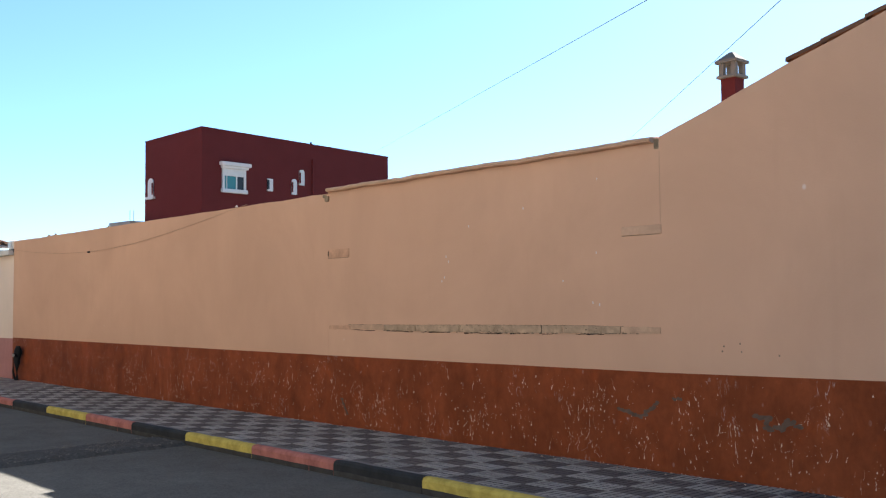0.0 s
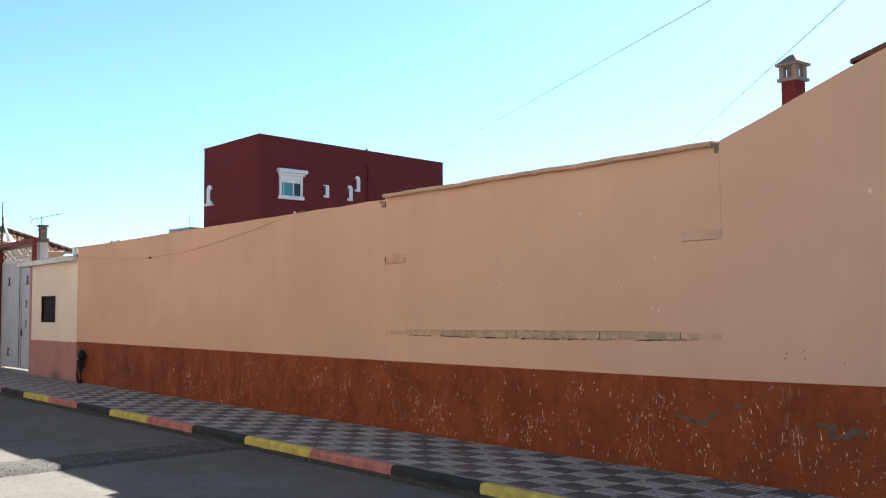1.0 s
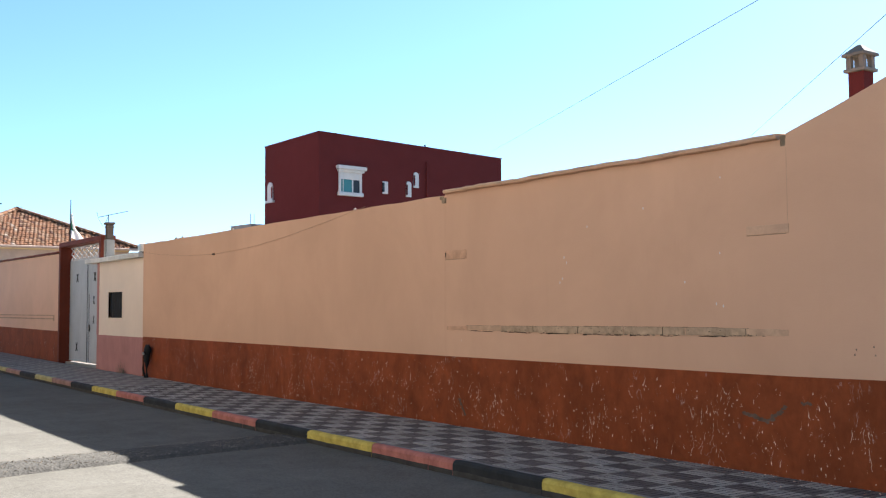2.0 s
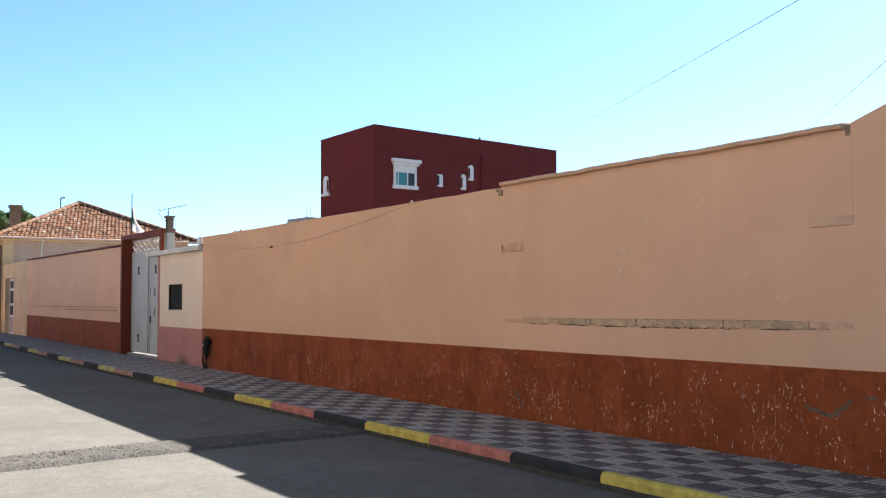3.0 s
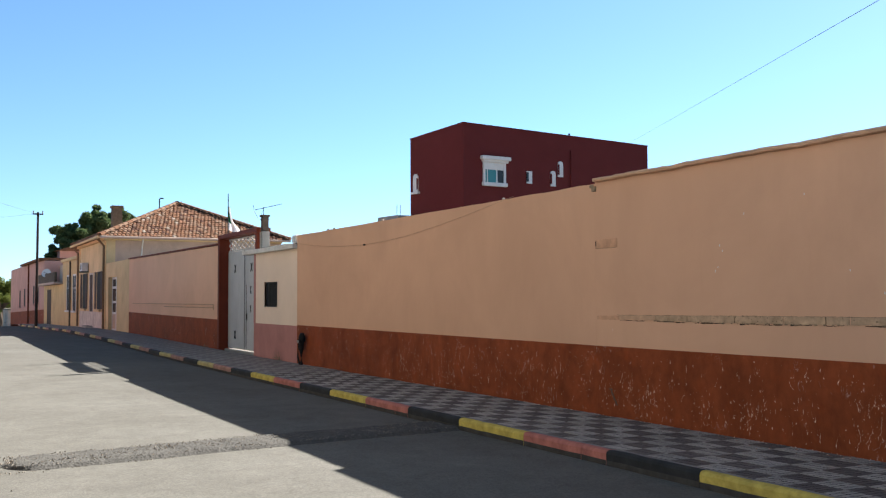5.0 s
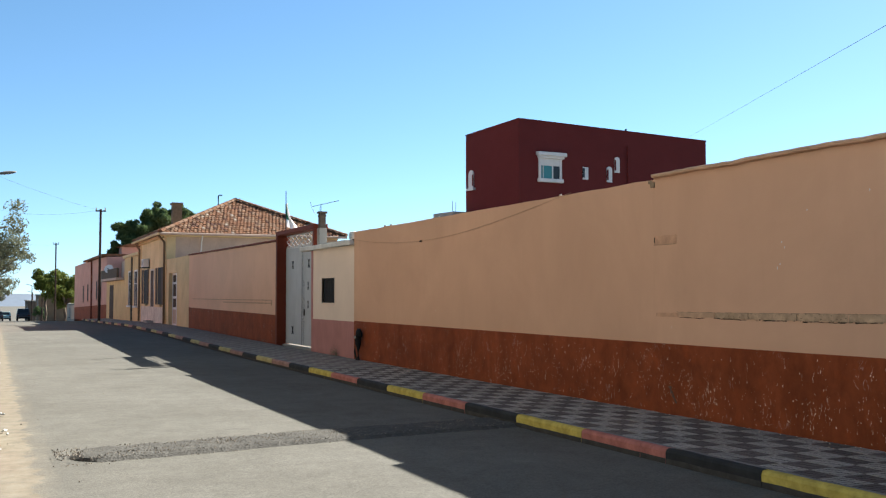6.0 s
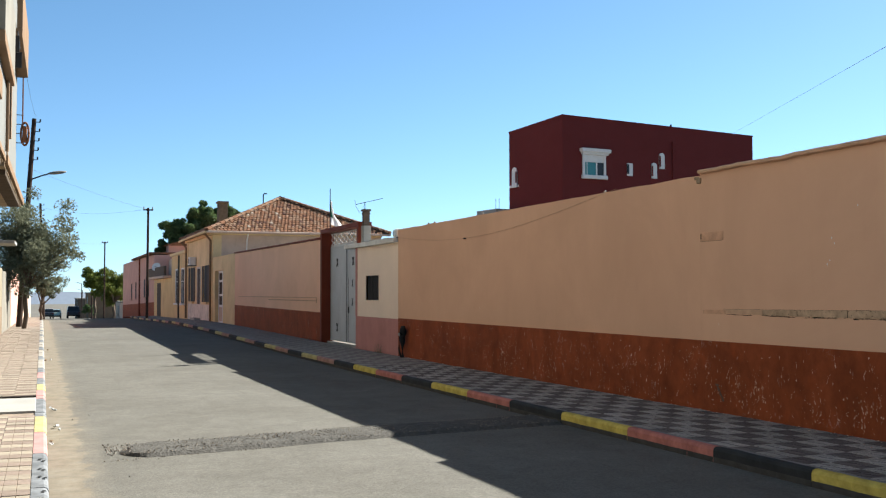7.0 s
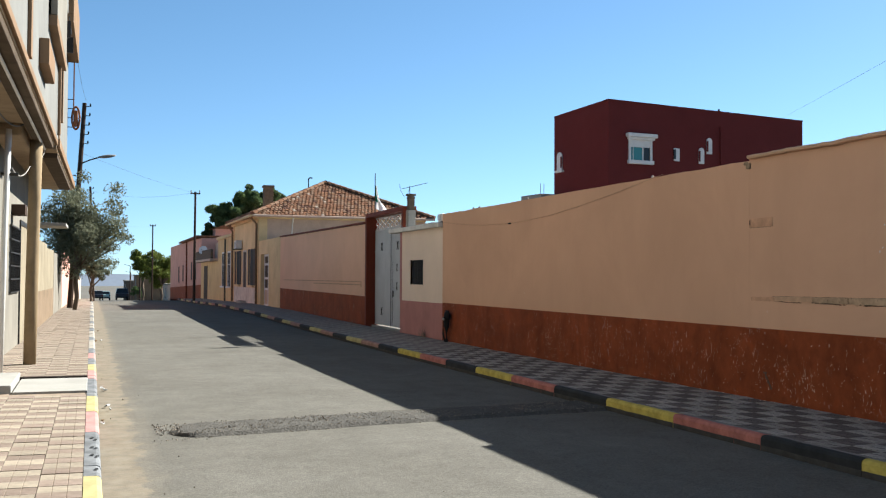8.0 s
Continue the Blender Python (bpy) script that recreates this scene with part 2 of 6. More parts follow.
M["kerb_straw"] = surface("sun_faded_yellow_kerb_paint", (0.331, 0.288, 0.138), 0.8, 0.25, 5, 40, 0.3)
M["kerb_bleached"] = surface("bleached_kerb_paint", (0.275, 0.250, 0.213), 0.85, 0.3, 4, 40, 0.3)
M["kerb_dirt"] = surface("grimy_kerb_foot", (0.06, 0.055, 0.05), 0.95, 0.35, 6, 40, 0.4)
# render brown darkened to hold the shade under the flats' overhang
M["shade_brown"] = surface("shade_brown_render", (0.075, 0.055, 0.038), 0.95, 0.4, 3, 30, 0.4)
M["post_tan"] = surface("tan_limewashed_post", (0.232, 0.172, 0.103), 0.9, 0.25, 2, 30, 0.4)
M["grey_render"] = surface("pale_grey_render", (0.172, 0.167, 0.152), 0.92, 0.16, 0.9, 30, 0.4, streak=0.4)
M["garden_foot"] = surface("tan_wall_foot", (0.165, 0.120, 0.080), 0.92, 0.25, 1.5, 30, 0.3, streak=0.3)
M["left_cream"] = surface("sunlit_cream_limewash", (0.210, 0.176, 0.122), 0.92, 0.25, 0.9, 45, 0.3, streak=0.6)
M["kerb_stone"] = surface("kerb_cement", (0.20, 0.185, 0.17), 0.9, 0.25, 4, 40, 0.4)
M["road"] = road_material()
M["road_patch"] = asphalt("trench_asphalt", (0.067, 0.062, 0.055), (0.095, 0.088, 0.076), 2.2)
M["earth"] = surface("dry_earth", (0.119, 0.109, 0.092), 0.95, 0.3, 0.02, 2.0, 0.3)
M["leaf_olive"] = surface("olive_leaf", (0.134, 0.138, 0.087), 0.6, 0.35, 4, 20, 0.1)
M["leaf_dark"] = surface("dark_leaf", (0.088, 0.125, 0.050), 0.6, 0.4, 2, 20, 0.1)
M["leaf_green"] = surface("green_leaf", (0.103, 0.122, 0.025), 0.6, 0.4, 2, 20, 0.1)
M["bark"] = surface("grey_bark", (0.11, 0.085, 0.065), 0.95, 0.3, 6, 40, 0.6)
M["litter"] = plain("white_litter", (0.408, 0.401, 0.381), 0.6)
M["stone_bit"] = surface("road_stone", (0.170, 0.146, 0.119), 0.95, 0.3, 9, 40, 0.3)
M["flag_green"] = surface("green_cloth", (0.03, 0.16, 0.07), 0.9, 0.15, 4, 80, 0.2)
M["flag_white"] = surface("white_cloth", (0.75, 0.74, 0.71), 0.9, 0.1, 4, 80, 0.2)
M["car_dark"] = plain("dark_car_paint", (0.02, 0.022, 0.028), 0.3)
M["car_pale"] = plain("pale_green_car_paint", (0.25, 0.33, 0.30), 0.3)
M["lens"] = plain("lamp_glass", (0.5, 0.5, 0.48), 0.25)
M["hill"] = surface("hazy_hill", (0.204, 0.231, 0.272), 1.0, 0.1, 0.002, 0.05, 0.0)


def translucent(m, share):
    """Lets part of the light through thin cloth or leaf."""
    nt = m.node_tree
    b = nt.nodes["Principled BSDF"]
    t = nt.nodes.new("ShaderNodeBsdfTranslucent")
    nt.links.new(b.inputs["Base Color"].links[0].from_socket, t.inputs["Color"])
    x = nt.nodes.new("ShaderNodeMixShader")
    x.inputs[0].default_value = share
    nt.links.new(b.outputs[0], x.inputs[1])
    nt.links.new(t.outputs[0], x.inputs[2])
    nt.links.new(x.outputs[0], nt.nodes["Material Output"].inputs["Surface"])


for leafy in ("leaf_olive", "leaf_dark", "leaf_green"):
    translucent(M[leafy], 0.35)
for cloth in ("flag_green", "flag_white"):
    translucent(M[cloth], 0.5)


def glass_material(name, colour, rough=0.05):
    m, nt, b = base_material(name, rough)
    b.inputs["Base Color"].default_value = (*colour, 1)
    b.inputs["Specular IOR Level"].default_value = 0.35
    return m


M["glass_dark"] = glass_material("dark_window_glass", (0.015, 0.018, 0.02), 0.3)
M["glass_teal"] = glass_material("teal_window_glass", (0.05, 0.20, 0.20))

# ---------------------------------------------------------------- builders
def thing(name, label, category, group="", kind="", at=(0, 0, 0)):
    ob = new(name)
    ob.empty_display_size = 0.1
    ob.location = at
    return tagged(ob, label, category, group, kind)


def mesh_of(bm, name, materials):
    me = bpy.data.meshes.new(name)
    bmesh.ops.recalc_face_normals(bm, faces=bm.faces)
    bm.to_mesh(me)
    bm.free()
    for m in materials:
        me.materials.append(m)
    return me


def part(name, bm, material, parent=None, label="", smooth=False):
    mats = material if isinstance(material, (list, tuple)) else [material]
    me = mesh_of(bm, name, mats)
    if smooth:
        for p in me.polygons:
            p.use_smooth = True
    ob = new(name, me)
    if parent is not None:
        ob.parent = parent
        off = Vector((0, 0, 0))
        up = parent
        while up is not None:
            off += up.location
            up = up.parent
        ob.location = -off
    return tagged(ob, label)


def box(bm, x0, x1, y0, y1, z0, z1, bevel=0.0, mat=0):
    r = bmesh.ops.create_cube(bm, size=1.0, matrix=Matrix.LocRotScale(((x0 + x1) / 2, (y0 + y1) / 2, (z0 + z1) / 2), None, (abs(x1 - x0), abs(y1 - y0), abs(z1 - z0))))
    fs = {f for v in r["verts"] for f in v.link_faces}
    for f in fs:
        f.material_index = mat
    if bevel:
        es = list({e for v in r["verts"] for e in v.link_edges})
        out = bmesh.ops.bevel(bm, geom=es, offset=bevel, segments=2, affect="EDGES", profile=0.6)
        for f in out["faces"]:
            f.material_index = mat
    return bm


def boxes(*specs, bevel=0.0):
    bm = bmesh.new()
    for s in specs:
        box(bm, *s, bevel=bevel)
    return bm


def rod(bm, a, b, r0, r1=None, n=10):
    a, b = Vector(a), Vector(b)
    d = b - a
    q = d.to_track_quat("Z", "Y").to_matrix().to_4x4()
    bmesh.ops.create_cone(bm, cap_ends=True, segments=n, radius1=r0, radius2=r0 if r1 is None else r1, depth=d.length,
                          matrix=Matrix.Translation((a + b) / 2) @ q)
    return bm


def tube(points, r, n=6):
    bm = bmesh.new()
    pts = [Vector(p) for p in points]
    rings = []
    for i, p in enumerate(pts):
        d = (pts[min(i + 1, len(pts) - 1)] - pts[max(i - 1, 0)]).normalized()
        q = d.to_track_quat("Z", "Y")
        rings.append([bm.verts.new(p + q @ Vector((r * math.cos(2 * math.pi * k / n), r * math.sin(2 * math.pi * k / n), 0))) for k in range(n)])
    for a, b in zip(rings, rings[1:]):
        for k in range(n):
            bm.faces.new((a[k], a[(k + 1) % n], b[(k + 1) % n], b[k]))
    bm.faces.new(rings[0]), bm.faces.new(rings[-1])
    return bm


def sag(a, b, drop, n=16):
    a, b = Vector(a), Vector(b)
    return [a.lerp(b, i / n) - Vector((0, 0, drop * 4 * (i / n) * (1 - i / n))) for i in range(n + 1)]


def smoothstep(a, b, t):
    t = min(1.0, max(0.0, (t - a) / (b - a)))
    return t * t * (3 - 2 * t)


PROFILE = [(-4000, -1), (-60, 0), (26, 0), (40, 0.09), (50, 0.09), (65, -0.10), (76, -0.20), (106, -0.93), (157, -2.06), (190, -2.9), (260, -5.5), (600, -22), (4500, -42)]


def g(y):
    """Height of the road along the street, which tops a low crest and falls to the plain."""
    for (a, za), (b, zb) in zip(PROFILE, PROFILE[1:]):
        if y <= b:
            return za + (zb - za) * (y - a) / (b - a)
    return PROFILE[-1][1]


def sheet(xs, ys, height):
    bm = bmesh.new()
    grid = [[bm.verts.new((x, y, height(x, y))) for x in xs] for y in ys]
    for a, b in zip(grid, grid[1:]):
        for i in range(len(xs) - 1):
            bm.faces.new((a[i], a[i + 1], b[i + 1], b[i]))
    return bm


W = 7.53            # street face of the long wall
KERB, LEFT = 5.90, 0.088

# ---------------------------------------------------------------- ground, road, far land
far_y = [-600, -120, -60, -20, 0, 13, 26, 33, 40, 45, 50, 57, 65, 70, 76, 90, 106, 130, 157, 175, 190, 260, 600, 1500, 4500]
far_x = [-4000, -600, -100, -30, -8, 0, 8, 30, 100, 600, 4000]
tagged(part("ground", sheet(far_x, far_y, lambda x, y: g(y) - 0.03), M["earth"]), "dry bare earth falling away to a pale plain", "ground", kind="structure")
road_y = [-60 + 2 * i for i in range(130)]
road_x = [LEFT - 0.02, 0.5, 1.0, 1.8, 3.0, 4.2, 5.2, KERB + 0.02]
tagged(part("road", sheet(road_x, road_y, lambda x, y: g(y) + 0.012 * (1 - ((x - 3) / 3) ** 2) + 0.006 * noise.noise((x * 0.8, y * 0.3, 0))), M["road"]),
       "worn grey asphalt street with sand along its edge", "road", kind="structure")


def ridge_line():
    bm = bmesh.new()
    low, high = [], []
    for i in range(81):
        x = -2600 + 65 * i
        z = 8 + 40 * noise.noise((x * 0.0011, 3.3, 0)) + 9 * noise.noise((x * 0.005, 1.3, 0))
        low.append(bm.verts.new((x, 4200, -60)))
        high.append(bm.verts.new((x, 4300, max(-20, z))))
    for i in range(80):
        bm.faces.new((low[i], low[i + 1], high[i + 1], high[i]))
    return bm


tagged(part("backdrop", ridge_line(), M["hill"]), "hazy blue hills on the horizon", "hills", kind="structure")


def trench_patch():
    """The strip of coarse fill laid across the road, proud of the surface, with ragged edges."""
    bm = bmesh.new()
    nx, ny = 90, 12
    grid = []
    for i in range(nx + 1):
        s = i / nx
        x = 0.70 + s * (KERB - 0.72)
        mid = 10.72 + 0.14 * (x - 1.0)
        half = 0.42 * (0.6 * smoothstep(0, 0.03, s) + 0.4 * smoothstep(0.02, 0.06, s)) + 0.02
        row = []
        for j in range(ny + 1):
            t = 2 * j / ny - 1
            y = mid + half * t + 0.035 * noise.noise((x * 3.0, t * 0.6, 5.1)) * (1 if abs(t) > 0.8 else 0.3)
            z = g(y) + 0.012 * (1 - ((x - 3) / 3) ** 2) + 0.006 * noise.noise((x * 0.8, y * 0.3, 0))
            z += (0.042 + 0.012 * noise.noise((x * 4, y * 4, 2)) + 0.008 * noise.noise((x * 14, y * 14, 7))) * (1 - t ** 8) * smoothstep(0.005, 0.04, s) - 0.002
            row.append(bm.verts.new((x, y, z)))
        grid.append(row)
    for a, b in zip(grid, grid[1:]):
        for j in range(ny):
            bm.faces.new((a[j], a[j + 1], b[j + 1], b[j]))
    return bm


tagged(part("road_patch", trench_patch(), M["road_patch"]), "coarse dark asphalt strip filling a trench across the road", "road patch", kind="structure")

gravel_v, gravel_f = [], []
rng = random.Random(31)
for _ in range(2600):
    x = rng.uniform(0.62, KERB - 0.05)
    t = max(-1.12, min(1.12, rng.gauss(0, 0.62)))
    if x < 1.1 and rng.random() < 0.4:
        t *= 1.3
    y = 10.72 + 0.14 * (x - 1.0) + 0.42 * t
    r = rng.uniform(0.005, 0.012) * (1.25 if x < 1.2 else 1.0)
    z = g(y) + 0.012 * (1 - ((x - 3) / 3) ** 2) + (0.038 if abs(t) < 0.93 else 0.002)
    n = len(gravel_v)
    a = rng.uniform(0, 6.28)
    gravel_v += [(x + r * math.cos(a + 2.1 * k), y + r * math.sin(a + 2.1 * k), z - 0.004) for k in range(3)] + [(x, y, z + r * rng.uniform(0.5, 1.1))]
    gravel_f += [(n, n + 1, n + 3), (n + 1, n + 2, n + 3), (n + 2, n, n + 3)]
me = bpy.data.meshes.new("gravel")
me.from_pydata(gravel_v, [], gravel_f)
me.materials.append(M["stone_bit"])
tagged(new("gravel", me), "loose gravel on the trench filling", "gravel", kind="stuff")

# pavements: the beds under the pavers
tagged(part("pavement_east", sheet([KERB + 0.13, 6.6, W + 0.06], [-20 + 2 * i for i in range(66)], lambda x, y: g(y) + 0.135 + 0.02 * (x - 6) / 1.5), M["joint"]),
       "sandy bed of the pavement below the long wall", "pavement", kind="structure")
tagged(part("pavement_west", sheet([-4.0, -1.5, -0.035], [-20 + 2 * i for i in range(76)], lambda x, y: g(y) + 0.135), M["groove_sand"]),
       "sandy bed of the sunlit pavement", "pavement", kind="structure")

# ---------------------------------------------------------------- walls
def wall_run(stations, x0, x1):
    """A wall along the street: stations of y, foot, top of the painted dado, top of the wall."""
    bm = bmesh.new()
    rows = []
    for y, z0, zb, z1 in stations:
        rows.append([bm.verts.new(p) for p in ((x0, y, z0), (x0, y, zb), (x0, y, z1), (x1, y, z1), (x1, y, zb), (x1, y, z0))])
    for a, b in zip(rows, rows[1:]):
        for k in range(6):
            f = bm.faces.new((a[k], a[(k + 1) % 6], b[(k + 1) % 6], b[k]))
            f.material_index = 1 if k in (0, 4) else 0
    for r in (rows[0], rows[-1]):
        bm.faces.new((r[0], r[1], r[4], r[5])).material_index = 1
        bm.faces.new((r[1], r[2], r[3], r[4]))
    return bm


def stations(y0, y1, band0, band1, top0, top1, step=0.35, rough=0.008, seed=0.0):
    n = max(2, int(abs(y1 - y0) / step))
    out = []
    for i in range(n + 1):
        s = i / n
        y = y0 + s * (y1 - y0)
        wob = rough * (noise.noise((y * 1.7, seed, 0)) + 0.6 * noise.noise((y * 6.1, seed, 3)))
        out.append((y, -0.4, band0 + s * (band1 - band0) + 0.3 * wob, top0 + s * (top1 - top0) + 1.6 * wob))
    return out


JOIN, STEP, CORNER = 5.37, 10.44, 21.85
tagged(part("wall_1", wall_run(stations(STEP, CORNER, 1.01, 1.02, 3.03, 3.03, seed=1), W, W + 0.24), [M["peach"], M["dado"]]),
       "long peach plastered wall with flaking red-brown dado", "wall", kind="structure")
wall_b = tagged(part("wall_2", wall_run(stations(JOIN, STEP - 0.002, 1.02, 1.01, 3.05, 3.06, seed=2), W, W + 0.24), [M["peach"], M["dado"]]),
                "taller peach wall section under a cement coping", "wall", kind="structure")


def coping():
    bm = bmesh.new()
    prof = [(-0.020, 0.034), (-0.055, 0.042), (-0.066, 0.066), (-0.050, 0.084), (0.12, 0.10), (0.25, 0.085), (0.29, 0.05), (0.28, 0.03)]
    rows = []
    n = 40
    for i in range(n + 1):
        y = JOIN + 0.06 + (STEP - 0.03 - JOIN - 0.06) * i / n
        w = 0.014 * noise.noise((y * 1.5, 8, 0)) + 0.010 * noise.noise((y * 7, 8, 2))
        rows.append([bm.verts.new((W + px + w * 0.7, y, 3.005 + pz + w)) for px, pz in prof])
    for a, b in zip(rows, rows[1:]):
        for k in range(len(prof)):
            bm.faces.new((a[k], a[(k + 1) % len(prof)], b[(k + 1) % len(prof)], b[k]))
    bm.faces.new(rows[0]), bm.faces.new(rows[-1])
    return bm


part("coping", coping(), M["coping"], wall_b, "uneven rounded cement coping")
# broken render under the coping's far end and the gap by the gable
part("loose_mortar", boxes((W - 0.02, W + 0.05, STEP - 0.03, STEP + 0.05, 2.93, 3.0), (W - 0.015, W + 0.04, STEP + 0.02, STEP + 0.10, 2.98, 3.02), bevel=0.012), M["bare_block"], wall_b, "crumbled mortar")
part("dark_notch", boxes((W - 0.006, W + 0.06, JOIN + 0.0, JOIN + 0.06, 2.98, 3.085), bevel=0.02), M["bare_block"], wall_b, "dark stained notch")

M["stub_mortar"] = surface("brown_stub_mortar", (0.52, 0.305, 0.19), 0.95, 0.3, 7.0, 40, 0.5)
# the old ledge of blocks, chased into the wall: pieces, gaps and lime around it
LEDGE_TOP = [(5.38, 1.418), (6.5, 1.421), (7.4, 1.416), (8.0, 1.412), (8.74, 1.404), (9.97, 1.398), (10.40, 1.394)]
LEDGE_LOW = [(5.38, 1.348), (6.0, 1.342), (6.8, 1.333), (7.3, 1.328), (8.0, 1.324), (8.74, 1.325), (9.97, 1.334), (10.40, 1.332)]


def along(points, y):
    for (a, za), (b, zb) in zip(points, points[1:]):
        if y <= b:
            return za + (zb - za) * (y - a) / (b - a)
    return points[-1][1]


def ledge_strip(ya, yb, low, high, proud, step=0.02, ragged=0.006, seed=0.0):
    """A crumbling strip along the wall: ragged upper and lower edges, a rough face."""
    bm = bmesh.new()
    n = max(3, int((yb - ya) / step))
    rows = []
    for i in range(n + 1):
        y = ya + (yb - ya) * i / n
        r1 = ragged * (noise.noise((y * 9, seed, 0)) + 0.7 * noise.noise((y * 31, seed, 2)))
        r2 = ragged * (noise.noise((y * 8, seed, 5)) + 0.7 * noise.noise((y * 27, seed, 7)))
        z0, z1 = low(y) + r1, high(y) + r2
        x = W - proud * (0.6 + 0.7 * noise.noise((y * 14, seed, 9)))
        rows.append([bm.verts.new(q) for q in ((W + 0.01, y, z0 - 0.001), (x, y, z0), (x - 0.001, y, (z0 + z1) / 2), (x, y, z1), (W + 0.01, y, z1 + 0.001))])
    for a, b in zip(rows, rows[1:]):
        for k in range(4):
            bm.faces.new((a[k], a[k + 1], b[k + 1], b[k]))
    bm.faces.new(rows[0]), bm.faces.new(rows[-1])
    return bm


# the old ledge of blocks, chased into the wall: pieces, gaps and lime around it
M["ledge_stone"] = surface("mossy_ledge_stone", (0.43, 0.295, 0.19), 0.95, 0.45, 9.0, 60, 0.6, streak=0.6)
M["ledge_lime"] = surface("limewashed_ledge", (0.52, 0.335, 0.215), 0.95, 0.25, 8.0, 60, 0.5, streak=0.25)
random.seed(5)
ledge = thing("old_ledge", "stained broken block ledge remaining in the peach wall", "ledge")
cuts = [5.385, 5.83, 6.53, 6.81, 7.33, 8.01, 8.74, 9.30, 9.97]
for k, (ya, yb) in enumerate(zip(cuts, cuts[1:])):
    stone = M["ledge_lime"] if k == 0 or ya > 9.2 else M["ledge_stone"]
    part("block", ledge_strip(ya + 0.004, yb - random.uniform(0.003, 0.010), lambda y: along(LEDGE_LOW, y) + 0.010, lambda y: along(LEDGE_TOP, y) - 0.004, 0.006, seed=k), stone, ledge)
    if 0 < k:
        ga, gb = ya + (yb - ya) * random.uniform(0.0, 0.35), yb - (yb - ya) * random.uniform(0.0, 0.25)
        part("gap", ledge_strip(ga, gb, lambda y: along(LEDGE_LOW, y) - 0.002, lambda y: along(LEDGE_LOW, y) + 0.004 + 0.011 * noise.noise((y * 6, 3, 1)), 0.0035, 0.012, 0.006, k + 20.5), M["crack"], ledge)
    if k in (0, 2, 4, 5):
        part("joint", boxes((W - 0.0075, W + 0.01, yb - 0.003, yb + 0.002, along(LEDGE_LOW, yb) + 0.012, along(LEDGE_TOP, yb) - 0.006)), M["bare_block"], ledge)
part("upper_gap", ledge_strip(5.80, 10.0, lambda y: along(LEDGE_TOP, y) - 0.005, lambda y: along(LEDGE_TOP, y), 0.004, 0.015, 0.003, 40.5), M["bare_block"], ledge)
part("mortar_smear", ledge_strip(9.96, 10.41, lambda y: along(LEDGE_LOW, y), lambda y: along(LEDGE_TOP, y) - 0.012, 0.003, 0.03, 0.008, 41.5), M["stub_mortar"], ledge, "brown mortar smear")
bm = bmesh.new()
for k in range(120):
    yy = random.uniform(5.6, 9.3)
    low = random.random() < 0.6
    zz = along(LEDGE_LOW, yy) + 0.008 if low else random.uniform(along(LEDGE_LOW, yy) + 0.01, along(LEDGE_TOP, yy))
    rw, rh = random.uniform(0.004, 0.035) * (1 if low else 0.5), random.uniform(0.003, 0.010)
    bm.faces.new([bm.verts.new((W - 0.0105, yy + rw * math.cos(a) * random.uniform(0.5, 1.2), zz + rh * math.sin(a) * random.uniform(0.5, 1.2))) for a in [2 * math.pi * q / 7 for q in range(7)]])
tagged(part("dirt_stains", bm, M["bare_block"], ledge, "dark dirt caught along the blocks"), kind="stuff")
for nm, (ya, yb, za, zb) in (("plaster_patch", (9.99, 10.44, 2.215, 2.325)), ("plaster_patch", (5.36, 5.80, 2.235, 2.318))):
    p = thing(nm, "rough plastered stub of a sawn-off beam in the wall", "plaster patch", "beam stubs")
    part("render", boxes((W - 0.008, W + 0.03, ya, yb, za, zb), bevel=0.007), M["stub_mortar"] if ya > 8 else M["coping"], p)
    if ya > 8:
        part("gap", boxes((W - 0.0095, W + 0.01, yb - 0.03, yb - 0.012, za + 0.03, zb - 0.02)), M["crack"], p)
    part("gap", boxes((W - 0.002, W + 0.01, ya + 0.03, yb, za - 0.004, za - 0.0005)), M["bare_block"], p)

